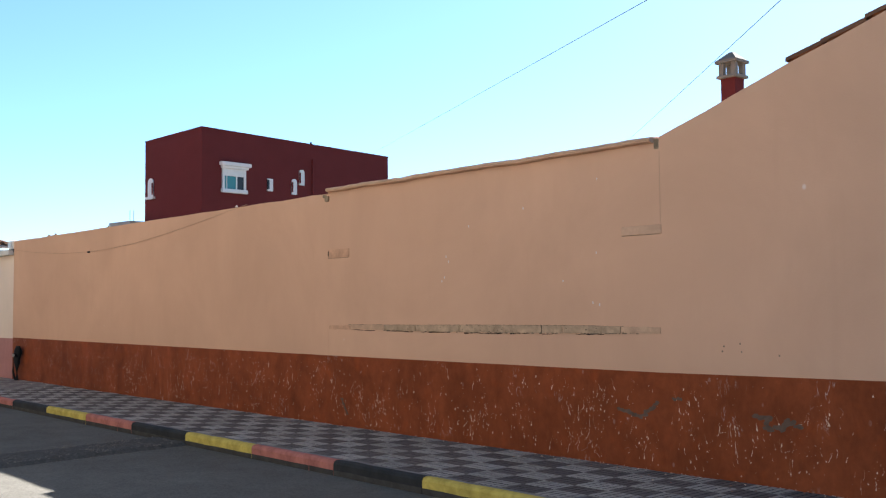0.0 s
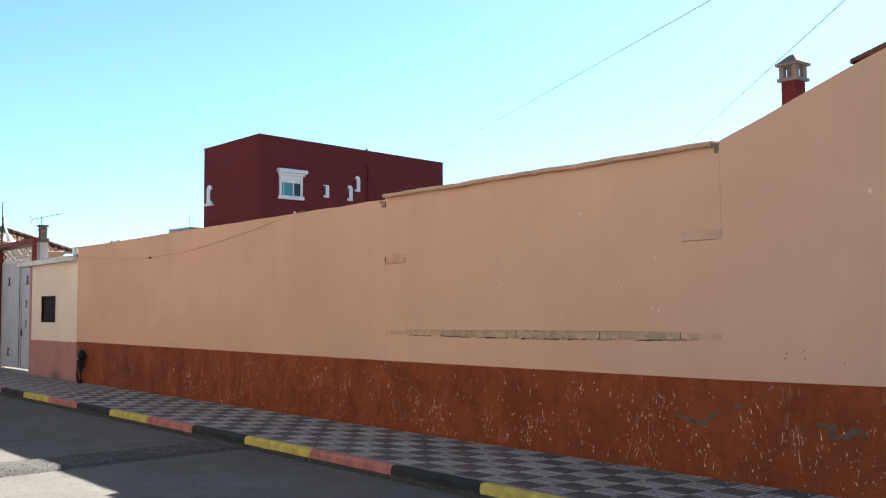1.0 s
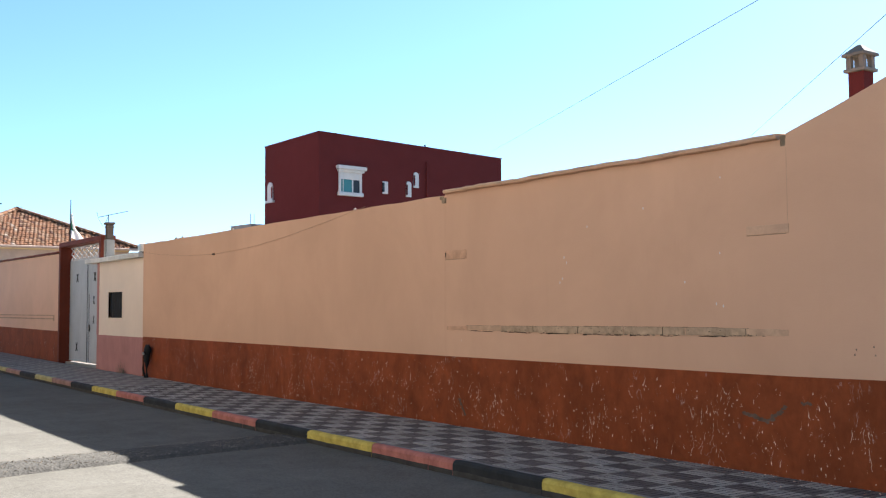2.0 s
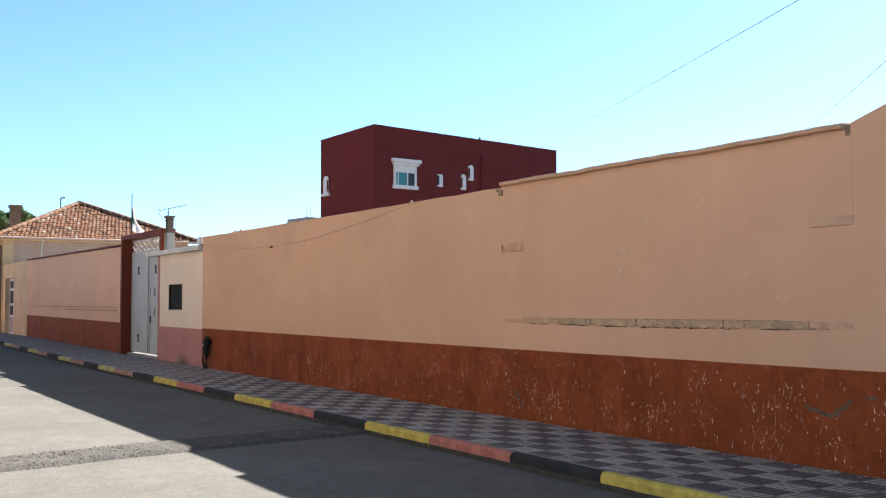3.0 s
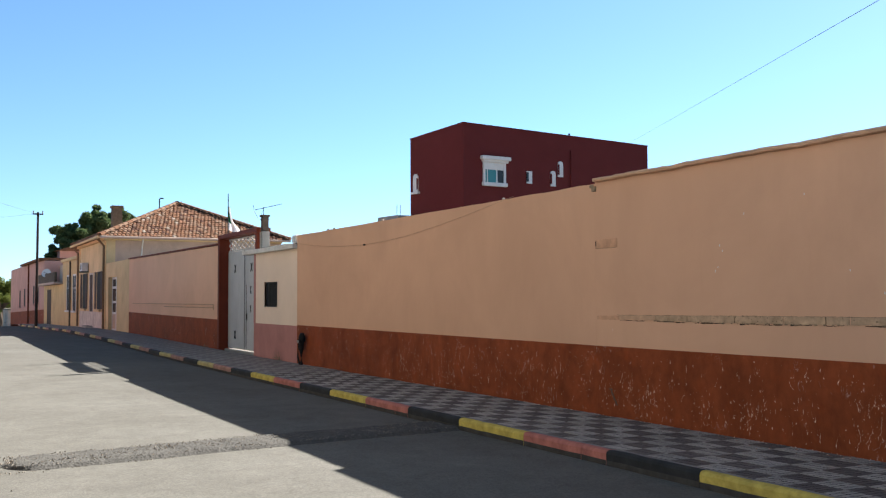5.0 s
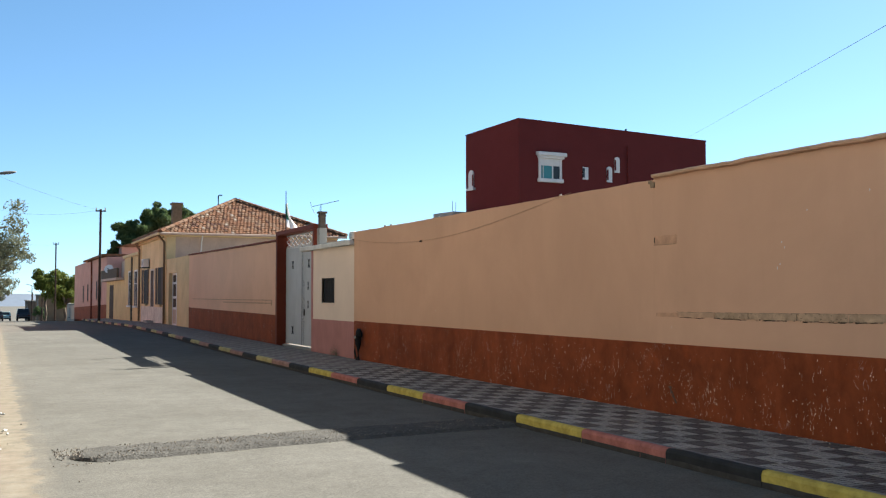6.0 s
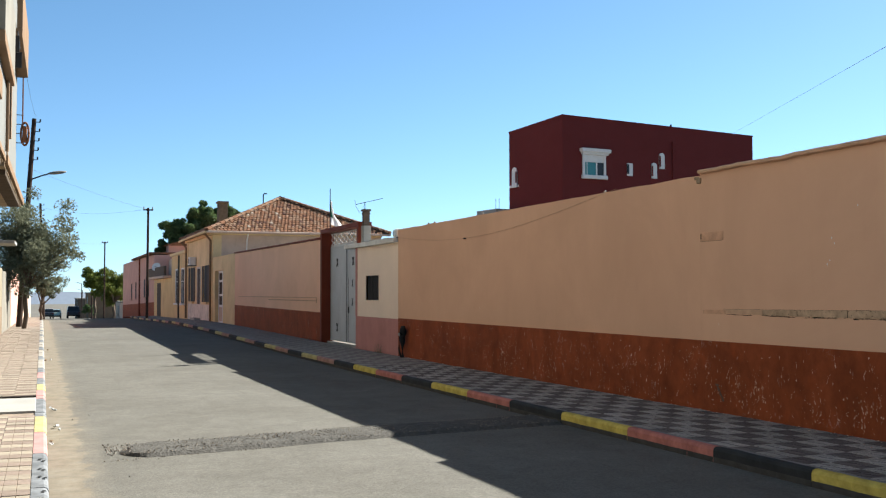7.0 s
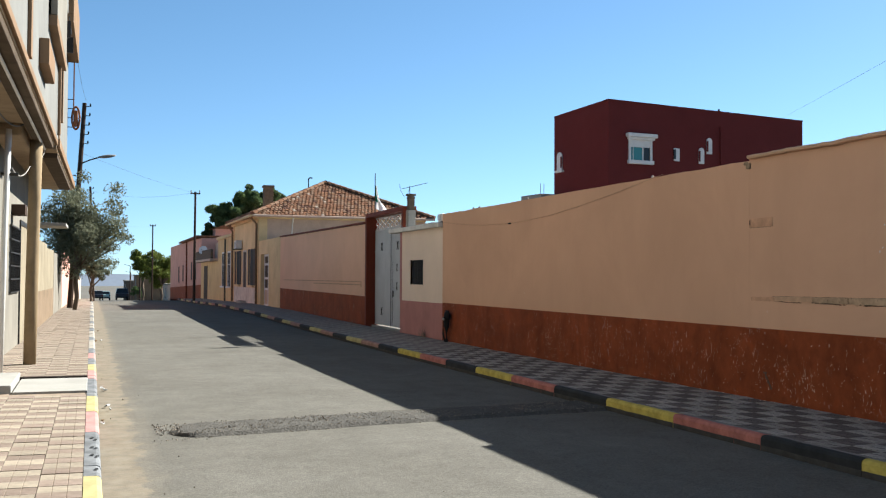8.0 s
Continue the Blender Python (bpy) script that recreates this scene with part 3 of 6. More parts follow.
# flaked runs of pale filler and bare patches on the dado
def flakes(y0, y1, count, seed):
    """Short bent downward strokes and specks, in loose swarms, a hair proud of the paint."""
    rng = random.Random(seed)
    bm = bmesh.new()
    swarms = [(rng.uniform(y0, y1), 0.32 + 0.5 * rng.random() ** 1.3) for _ in range(int((y1 - y0) * 4.2))]
    for _ in range(count):
        if rng.random() < 0.62:
            cy, cz = rng.choice(swarms)
            y, z = rng.gauss(cy, 0.09), rng.gauss(cz, 0.10)
        else:
            y, z = rng.uniform(y0, y1), 0.2 + 0.77 * rng.random() ** 1.35
        if not (y0 + 0.05 < y < y1 - 0.05 and 0.22 < z < 0.96):
            continue
        x = W - 0.0022
        faint = 1 if rng.random() < 0.72 else 0
        if rng.random() < 0.42:
            n = rng.randint(2, 9)
            step = rng.uniform(0.008, 0.026) * rng.random() ** 2 + 0.003
            lean, bend = rng.gauss(0, 0.16), rng.gauss(0, 0.05)
            left, right = [], []
            for k in range(n + 1):
                w = 0.0017 * (0.25 + 1.5 * rng.random() ** 2) * (0.4 if k == 0 else 2.3 if k == n - 1 else 1.0)
                left.append(bm.verts.new((x, y - w, z)))
                right.append(bm.verts.new((x, y + w, z)))
                y += step * (lean + bend * k + rng.gauss(0, 0.3))
                z -= step
                if z < 0.20:
                    break
            for k in range(len(left) - 1):
                bm.faces.new((left[k], right[k], right[k + 1], left[k + 1])).material_index = faint if k < len(left) - 3 else 0
        else:
            r = 0.0012 + 0.0062 * rng.random() ** 5
            ring = [bm.verts.new((x, y + r * (0.6 + 0.6 * rng.random()) * math.cos(a), z + r * (0.9 + 1.6 * rng.random()) * math.sin(a))) for a in [2 * math.pi * k / 6 for k in range(6)]]
            bm.faces.new(ring).material_index = 1 if rng.random() < 0.6 else 0
    return bm


def bare_patch(points, width, seed):
    """Bare grey render where the paint has come off: overlapping ragged blotches along a broken line."""
    rng = random.Random(seed)
    bm = bmesh.new()
    for (ya, za), (yb, zb) in zip(points, points[1:]):
        steps = max(3, int(math.hypot(yb - ya, zb - za) / (width * 0.55)))
        for k in range(steps):
            t = k / steps
            cy, cz = ya + (yb - ya) * t + rng.gauss(0, width * 0.2), za + (zb - za) * t + rng.gauss(0, width * 0.2)
            r = width * rng.uniform(0.5, 1.05)
            x = W - 0.0024 - 0.00004 * len(bm.faces)
            bm.faces.new([bm.verts.new((x, cy + r * 1.25 * math.cos(a) * rng.uniform(0.6, 1.15), cz + r * 0.8 * math.sin(a) * rng.uniform(0.6, 1.15))) for a in [2 * math.pi * q / 9 for q in range(9)]])
    return bm


M["filler"] = surface("pale_filler", (0.84, 0.60, 0.40), 0.9, 0.3, 14, 60, 0.2)
M["filler_worn"] = surface("stained_filler", (0.36, 0.150, 0.075), 0.9, 0.4, 14, 60, 0.2)
M["bare_grey"] = surface("bare_grey_render", (0.125, 0.082, 0.058), 0.95, 0.45, 8, 50, 0.4)
tagged(part("flaked_paint", flakes(JOIN, STEP, 900, 21), [M["filler"], M["filler_worn"]], wall_b, "pale flaked runs in the dado"), kind="stuff")
tagged(part("flaked_paint", flakes(STEP, 16.5, 900, 22), [M["filler"], M["filler_worn"]], bpy.data.objects["wall_1"], "pale flaked runs in the dado"), kind="stuff")
tagged(part("flaked_paint", flakes(16.5, 21.0, 330, 24), [M["filler"], M["filler_worn"]], bpy.data.objects["wall_1"], "pale flaked runs in the dado"), kind="stuff")
part("bare_patch", bare_patch([(5.86, 0.667), (5.75, 0.653), (5.615, 0.62), (5.533, 0.681), (5.413, 0.766)], 0.026, 1), M["bare_grey"], wall_b, "bare grey patch in the paint")
part("bare_patch", bare_patch([(10.16, 0.50), (10.10, 0.42), (10.02, 0.30)], 0.022, 2), M["bare_grey"], wall_b, "bare grey patch in the paint")
for k, (cy, cz) in enumerate(((8.21, 2.15), (8.17, 2.09), (8.24, 1.92), (6.10, 2.10), (6.52, 1.843), (6.15, 1.632), (6.07, 1.616), (6.08, 2.788), (7.845, 2.457), (7.04, 2.584), (8.28, 1.88))):
    bm = bmesh.new()
    rng = random.Random(k)
    bm.faces.new([bm.verts.new((W - 0.0025, cy + 0.009 * math.cos(a) * rng.uniform(0.5, 1), cz + 0.017 * math.sin(a) * rng.uniform(0.5, 1.2))) for a in [2 * math.pi * q / 7 for q in range(7)]])
    part("plaster_chip", bm, M["white"], wall_b, "white chip in the plaster")

rng = random.Random(77)
crumb_v, crumb_f = [], []
for _ in range(900):
    yy = rng.uniform(3.0, 21.5)
    xx = W - 0.012 - abs(rng.gauss(0, 0.03)) - (rng.random() ** 6) * 0.4
    r = rng.uniform(0.002, 0.007) * (0.5 + rng.random())
    zz = 0.15 + 0.02 * (xx - 6) / 1.5 + 0.004
    n, a0 = len(crumb_v), rng.uniform(0, 6.28)
    crumb_v += [(xx + r * math.cos(a0 + 2.1 * k), yy + 1.6 * r * math.sin(a0 + 2.1 * k), zz - 0.003) for k in range(3)] + [(xx, yy, zz + r * rng.uniform(0.3, 0.8))]
    crumb_f += [(n, n + 1, n + 3), (n + 1, n + 2, n + 3), (n + 2, n, n + 3)]
me = bpy.data.meshes.new("plaster_crumbs")
me.from_pydata(crumb_v, [], crumb_f)
me.materials.append(M["filler"])
me.materials.append(M["filler_worn"])
for f in me.polygons:
    f.material_index = (f.index // 3) % 3 > 0
tagged(new("plaster_crumbs", me), "pale paint and plaster crumbs fallen along the wall", "rubble", kind="stuff")

# gable house at the near end of the wall
gable = thing("gable_house", "peach gabled house with a clay tiled roof", "house")
gy = [JOIN - 0.05 * i for i in range(0, 6)] + [4.9, 4.5, 4.1, 3.7, 3.3, 2.5, 1.5, 0.5, -1.2]
st = [(yy, -0.4, 1.02 + 0.012 * (JOIN - yy), 3.09 + 0.33 * (JOIN - yy) + (0.02 * noise.noise((yy * 1.3, 4, 0)))) for yy in gy] + [(-8, -0.4, 1.1, 3.0)]
part("wall", wall_run(sorted(st), W, W + 0.3), [M["peach"], M["dado"]], gable)
bm = bmesh.new()
for s, (ya, za, yb, zb) in enumerate(((4.05, 3.46, -1.2, 5.19), (-8.3, 2.92, -1.2, 5.23))):
    for (x0, x1, lift, th) in ((W + 0.25, 16.0, 0.0, 0.045),):
        v = [bm.verts.new(p) for p in ((x0, ya, za), (x1, ya, za), (x1, yb, zb), (x0, yb, zb), (x0, ya, za + th), (x1, ya, za + th), (x1, yb, zb + th), (x0, yb, zb + th))]
        for q in ((0, 1, 2, 3), (4, 5, 6, 7), (0, 1, 5, 4), (1, 2, 6, 5), (2, 3, 7, 6), (3, 0, 4, 7)):
            bm.faces.new([v[k] for k in q])
part("roof", bm, M["tile_roof"], gable)
tagged(part("flaked_paint", flakes(2.4, JOIN, 430, 23), [M["filler"], M["filler_worn"]], gable, "pale flaked runs in the dado"), kind="stuff")
part("bare_patch", bare_patch([(4.48, 0.705), (4.347, 0.706), (4.39, 0.62), (4.244, 0.638), (4.18, 0.70), (4.07, 0.635)], 0.034, 3), M["bare_grey"], gable, "bare grey patch in the paint")
part("bare_patch", bare_patch([(5.27, 0.80), (5.17, 0.808)], 0.020, 4), M["bare_grey"], gable, "bare grey patch in the paint")
part("back_wall", boxes((W + 0.3, 16, 4.0, 4.2, -0.4, 3.5), (15.8, 16, -8, 4.0, -0.4, 3.0)), M["peach"], gable)


def arch_tile(bm, p, along, across, up, length, width, rise, mat=0):
    """One half-round clay tile, 4 facets, with its butt end closed."""
    rings = []
    for e in (0.0, 1.0):
        ring = []
        for k in range(5):
            a = math.pi * k / 4
            c = p + along * (length * e) + across * (-math.cos(a) * width / 2 * (1 - 0.12 * e)) + up * (math.sin(a) * rise + (0.02 if e == 0 else 0.0))
            ring.append(bm.verts.new(c))
        rings.append(ring)
    for k in range(4):
        bm.faces.new((rings[0][k], rings[0][k + 1], rings[1][k + 1], rings[1][k])).material_index = mat
    bm.faces.new(rings[0]).material_index = mat


slope = Vector((0, -1.0, 0.33)).normalized()
for i in range(14):
    bm = bmesh.new()
    p = Vector((W + 0.10, 4.15, 3.09 + 0.33 * (JOIN - 4.15) - 0.012)) + slope * (i * 0.34)
    lift = 0.035 * random.random() - 0.01
    p += slope * random.uniform(-0.04, 0.04)
    arch_tile(bm, p + Vector((0, 0, lift)), slope, Vector((1, 0, 0)), Vector((0, 0.3, 1)).normalized(), 0.38, 0.2, 0.06)
    part("roof_tile", bm, M["tile_roof"], gable)
for yy, zz in ((4.755, 1.263), (4.77, 1.222), (4.602, 1.288), (4.59, 1.223), (4.25, 1.202)):
    part("bolt_hole", boxes((W - 0.003, W + 0.02, yy - 0.006, yy + 0.006, zz - 0.008, zz + 0.008), bevel=0.002), M["bare_block"], gable)

part("seam", boxes((W - 0.0015, W + 0.01, JOIN - 0.0015, JOIN + 0.0015, 2.33, 2.97)), M["old_mortar"], wall_b, "thin crack between the two walls")
# cable stapled along the wall
cable_pts = [(21.75, 2.84), (20.7, 2.745), (19.3, 2.66), (17.93, 2.63), (16.9, 2.65), (16.02, 2.69), (15.0, 2.77), (13.98, 2.87), (12.68, 3.02), (12.4, 3.05)]
cable = thing("wall_cable", "thin grey cable sagging across the peach wall", "cable")
part("wire", tube([(W - 0.008, yy, zz) for yy, zz in cable_pts], 0.0028), M["old_mortar"], cable)
part("clip", boxes((W - 0.03, W + 0.01, 17.87, 17.95, 2.615, 2.642), bevel=0.006), M["rubber"], cable, "black cable clip")
for yy in (12.8, 17.2, 19.7, 20.05):
    s = thing("loose_stone", "small stone lying on top of the wall", "stone", "stones on the wall")
    bm = bmesh.new()
    bmesh.ops.create_icosphere(bm, subdivisions=2, radius=0.022, matrix=Matrix.Translation((W + 0.06, yy, 3.05)))
    for v in bm.verts:
        v.co += Vector((1, 1, 0.6)) * 0.02 * noise.noise(v.co * 14)
    part("stone", bm, M["stone_bit"] if yy > 18 else M["pale_slab"], s)

# ---------------------------------------------------------------- kiosk and gate
kiosk = thing("gate_lodge", "small cream gate lodge with a pink dado and barred window", "gate lodge")
KY = 25.25
bm = bmesh.new()
wy0, wy1, wz0, wz1 = 23.30, 24.33, 1.415, 2.015
x0, x1 = W + 0.012, W + 0.24
for (ya, yb, za, zb, m) in ((CORNER + 0.003, KY, -0.3, 1.0, 1), (CORNER + 0.003, wy0, 1.0, 2.74, 0), (wy1, KY, 1.0, 2.74, 0), (wy0, wy1, 1.0, wz0, 0), (wy0, wy1, wz1, 2.74, 0)):
    box(bm, x0, x1, ya, yb, za, zb, mat=m)
box(bm, x1, x1 + 2.2, CORNER + 0.003, CORNER + 0.2, -0.3, 2.74)
box(bm, x1, x1 + 2.2, KY - 0.2, KY, -0.3, 2.74)
box(bm, x1 + 2.2, x1 + 2.4, CORNER + 0.003, KY, -0.3, 2.74)
bmesh.ops.remove_doubles(bm, verts=bm.verts, dist=0.001)
part("wall", bm, [M["cream"], M["pink"]], kiosk)
M["slab_lime"] = surface("limed_concrete", (0.60, 0.57, 0.52), 0.92, 0.3, 2.5, 40, 0.4, streak=0.5)
roof = part("roof_slab", boxes((W - 0.11, W + 2.7, CORNER + 0.01, 25.95, 2.742, 2.85), bevel=0.012), M["slab_lime"], kiosk, "thin weathered concrete slab")
part("upstand", boxes((W + 0.12, W + 0.22, 22.9, 24.4, 2.85, 2.905), (W + 0.12, W + 0.22, 24.45, 25.8, 2.85, 2.895), bevel=0.01), M["pale_slab"], roof)
win = part("window", boxes((x0 + 0.045, x0 + 0.07, wy0, wy1, wz0, wz1)), M["rubber"], kiosk, "dark barred window")
part("frame", boxes((x0 - 0.012, x0 + 0.06, wy0 - 0.035, wy0, wz0 - 0.035, wz1 + 0.035), (x0 - 0.012, x0 + 0.06, wy1, wy1 + 0.035, wz0 - 0.035, wz1 + 0.035),
                    (x0 - 0.012, x0 + 0.06, wy0, wy1, wz1, wz1 + 0.035), (x0 - 0.012, x0 + 0.06, wy0, wy1, wz0 - 0.035, wz0), bevel=0.004), M["cream"], win)
for k in range(1, 8):
    part("bar", rod(bmesh.new(), (x0 + 0.02, wy0 + k * (wy1 - wy0) / 8, wz0), (x0 + 0.02, wy0 + k * (wy1 - wy0) / 8, wz1), 0.007, n=6), M["dark_metal"], win)

part("corner_strip", boxes((x0 - 0.008, x0, KY - 0.16, KY, 1.0, 2.74)), M["pink"], kiosk, "pink painted corner strip")

flood = thing("flood_lamp", "white bulkhead lamp at the top of the wall corner", "lamp")
part("shade", boxes((W - 0.03, W + 0.09, 21.87, 22.16, 2.86, 3.05), bevel=0.045), M["white"], flood, "white enamel shade")
part("diffuser", boxes((W - 0.045, W - 0.028, 21.92, 22.11, 2.90, 3.01), bevel=0.006), M["lens"], flood)
part("bracket", boxes((W - 0.02, W + 0.07, 21.86, 21.96, 2.80, 2.87), bevel=0.006), M["dark_metal"], flood)

# water meter hydrant against the wall's foot
hyd = thing("black_standpipe", "black hose-wrapped standpipe at the foot of the wall", "standpipe")
part("pipe", tube([(W - 0.09, 21.30, 0.12), (W - 0.09, 21.30, 0.5), (W - 0.085, 21.28, 0.68)], 0.055, 10), M["rubber"], hyd)
bm = bmesh.new()
bmesh.ops.create_uvsphere(bm, u_segments=12, v_segments=8, radius=0.12, matrix=Matrix.LocRotScale((W - 0.09, 21.26, 0.74), None, (0.62, 0.82, 1.0)))
part("valve_head", bm, M["rubber"], hyd, smooth=True)
part("handwheel", boxes((W - 0.105, W - 0.075, 21.17, 21.36, 0.835, 0.865), (W - 0.10, W - 0.08, 21.25, 21.27, 0.80, 0.85), bevel=0.006), M["rubber"], hyd)
part("outlet", rod(bmesh.new(), (W - 0.09, 21.26, 0.70), (W - 0.19, 21.22, 0.68), 0.045, 0.04), M["rubber"], hyd)
part("dial", rod(bmesh.new(), (W - 0.19, 21.22, 0.68), (W - 0.205, 21.214, 0.677), 0.032), M["pale_slab"], hyd, "small pale dial")
part("hose", tube([(W - 0.10, 21.36, 0.14), (W - 0.12, 21.45, 0.35), (W - 0.10, 21.44, 0.6), (W - 0.09, 21.34, 0.74)], 0.022, 8), M["rubber"], hyd)

gate = thing("iron_gate", "tall grey sheet-iron double gate in an oxide red frame", "gate")
GY0, GY1 = KY + 0.01, 28.62
part("post", boxes((W - 0.01, W + 0.36, GY1, 28.78, -0.2, 3.30), bevel=0.01), M["frame_red"], gate)
part("post", boxes((W + 0.0, W + 0.12, 25.0, 25.14, 2.851, 3.30), bevel=0.008), M["frame_red"], gate)
part("lintel", boxes((W - 0.01, W + 0.36, GY0 - 0.28, 28.78, 3.30, 3.42), bevel=0.01), M["frame_red"], gate)
part("threshold", boxes((W + 0.16, W + 0.33, GY0, GY1, 0.05, 0.21), bevel=0.01), M["pale_slab"], gate, "pale concrete sill")
GX = W + 0.27
mid = 26.96
for nm, ya, yb in (("leaf", mid + 0.012, GY1 - 0.01), ("leaf", GY0 + 0.02, mid - 0.012)):
    leaf = part(nm, boxes((GX, GX + 0.04, ya, yb, 0.24, 2.93), bevel=0.004), M["gate_grey"], gate)
    for z in (0.24, 1.02, 2.0, 2.87):
        part("rail", boxes((GX - 0.012, GX, ya, yb, z, z + 0.05), bevel=0.003), M["gate_grey"], leaf)
    for yy in (ya, yb - 0.05):
        part("stile", boxes((GX - 0.013, GX, yy, yy + 0.05, 0.24, 2.93), bevel=0.003), M["gate_grey"], leaf)
    for z in (0.62, 2.45):
        bm = bmesh.new()
        c = Vector((GX - 0.016, (ya + yb) / 2 + (0.1 if yb > 27 else 0.2), z))
        for s in (1, -1):
            rod(bm, c + Vector((0, -0.07 * s, -0.11)), c + Vector((0, 0.07 * s, 0.11)), 0.010, n=5)
        part("cross_ornament", bm, M["dark_metal"], leaf, "dark crossed iron ornament")
    # lattice above the leaf
    lat = part("lattice_frame", boxes((GX, GX + 0.03, ya, yb, 2.94, 2.965), (GX, GX + 0.03, ya, yb, 3.27, 3.295)), M["gate_grey"], gate)
    n = 4
    for k in range(-2, n):
        for s in (1, -1):
            a = ya + (yb - ya) * (k if s > 0 else k + 2) / n
            b = a + s * (yb - ya) * 2 / n
            t0, t1 = 0.0, 1.0
            lo, hi = ya, yb
            if s > 0:
                t0, t1 = max(0, (lo - a) / (b - a)), min(1, (hi - a) / (b - a))
            else:
                t0, t1 = max(0, (hi - a) / (b - a)), min(1, (lo - a) / (b - a))
            if t1 - t0 > 0.1:
                part("lattice_bar", rod(bmesh.new(), (GX + 0.015, a + (b - a) * t0, 2.96 + 0.31 * t0), (GX + 0.015, a + (b - a) * t1, 2.96 + 0.31 * t1), 0.012, n=5), M["gate_grey"], lat)
wick = part("wicket_door", boxes((GX - 0.03, GX - 0.014, GY0 + 0.45, mid - 0.25, 0.28, 2.0), bevel=0.004), M["gate_grey"], gate, "small grey wicket door in the gate")
part("handle", boxes((GX - 0.06, GX - 0.03, mid - 0.34, mid - 0.29, 1.05, 1.22), bevel=0.006), M["dark_metal"], wick)
part("gap", boxes((GX - 0.034, GX - 0.028, mid - 0.262, mid - 0.245, 0.28, 2.0)), M["crack"], wick)
part("seam", boxes((GX - 0.0165, GX - 0.001, mid - 0.018, mid + 0.016, 0.24, 2.93)), M["crack"], gate, "dark gap between the leaves")
for z in (1.35, 1.85):
    bm = bmesh.new()
    c = Vector((GX - 0.032, (GY0 + mid) / 2 + 0.2, z))
    for s in (1, -1):
        rod(bm, c + Vector((0, -0.05 * s, -0.10)), c + Vector((0, 0.05 * s, 0.10)), 0.009, n=5)
    part("cross_ornament", bm, M["dark_metal"], wick, "dark crossed iron ornament")

# second wall, beyond the gate
wall_c = tagged(part("wall_3", wall_run(stations(28.785, 42.9, 1.03, 1.10, 3.14, 3.24, seed=4), W, W + 0.24), [M["peach_far"], M["dado"]]),
                "peach wall with red-brown dado beyond the gate", "wall", kind="structure")
n = 14
for i in range(n):
    ya, yb = 28.79 + (42.9 - 28.79) * i / n, 28.79 + (42.9 - 28.79) * (i + 1) / n
    z = 3.15 + 0.10 * (i + 0.5) / n
    part("coping_tile", boxes((W - 0.05, W + 0.28, ya + 0.01, yb - 0.01, z, z + 0.05), bevel=0.012), M["frame_red"], wall_c, "red clay coping tile")
bm = boxes((W - 0.016, W + 0.02, 29.2, 36.0, 1.345, 1.375), (W - 0.016, W + 0.02, 29.2, 42.0, 1.44, 1.465), (W - 0.014, W + 0.02, 29.2, 29.24, 1.30, 1.46), bevel=0.004)
part("ledge_trace", bm, M["old_mortar"], wall_c, "traces of a removed ledge")
w = thing("dry_weeds", "dry weeds growing at the foot of the lodge", "weeds", kind="stuff")
bm = bmesh.new()
for k in range(70):
    yy = random.choice((23.0, 23.1, 29.6, 29.9, 30.1)) + random.gauss(0, 0.12)
    p = Vector((W - 0.03 - 0.1 * random.random(), yy, 0.15))
    d = Vector((random.uniform(-0.1, 0.02), random.uniform(-0.1, 0.1), random.uniform(0.1, 0.36 if yy < 25 else 0.18)))
    s = Vector((0, 0.012, 0.004))
    bm.faces.new([bm.verts.new(q) for q in (p - s, p + s, p + d)])
part("stems", bm, M["leaf_olive"], w)

# ---------------------------------------------------------------- flag, stack with aerial
flag = thing("flag_on_pole", "white and green flag hanging limp from a thin pole", "flag")
FY, FX = 28.65, W + 0.25
part("pole", rod(bmesh.new(), (FX, FY, 3.41), (FX, FY, 4.62), 0.018, 0.012, 8), M["dark_metal"], flag)
bm = bmesh.new()
rows = []
for i in range(15):
    z = 4.22 - 0.62 * i / 14
    spread = 0.06 + 0.30 * smoothstep(0, 14, i)
    row = []
    for j in range(13):
        s = j / 12
        xx = FX + spread * s + 0.04 * s * i / 14
        yy = FY - 0.035 * math.sin(s * 11 + i * 0.25) * (0.4 + s)
        row.append(bm.verts.new((xx, yy, z - 0.25 * s * smoothstep(0, 5, i) + 0.05 * s)))
    rows.append(row)
for i in range(14):
    for j in range(12):
        bm.faces.new((rows[i][j], rows[i][j + 1], rows[i + 1][j + 1], rows[i + 1][j])).material_index = 1 if j < 4 and i < 9 else 0
part("cloth", bm, [M["flag_white"], M["flag_green"]], flag, smooth=True)

stack = thing("chimney_stack", "slim sooty chimney standing on the lodge roof", "chimney")
SX, SY, SZ = 7.63, 24.64, 2.85
part("shaft", boxes((SX - 0.10, SX + 0.10, SY - 0.10, SY + 0.10, SZ, 3.29), bevel=0.012), M["pale_slab"], stack, "pale cement base")
part("flue", boxes((SX - 0.078, SX + 0.078, SY - 0.078, SY + 0.078, 3.29, 3.655), bevel=0.010), M["bark"], stack, "sooty upper flue")
for z in (3.31, 3.58):
    part("band", boxes((SX - 0.09, SX + 0.09, SY - 0.09, SY + 0.09, z, z + 0.035), bevel=0.006), M["bark"], stack)
part("cap", boxes((SX - 0.107, SX + 0.107, SY - 0.107, SY + 0.107, 3.655, 3.705), bevel=0.008), M["bark"], stack)
aer = thing("television_aerial", "thin television aerial on the lodge chimney", "aerial")
part("mast", rod(bmesh.new(), (SX - 0.03, SY, 3.705), (SX - 0.03, SY, 3.90), 0.009, n=6), M["dark_metal"], aer)
a, b = Vector((SX - 0.27, SY, 3.82)), Vector((SX + 0.44, SY, 4.0))
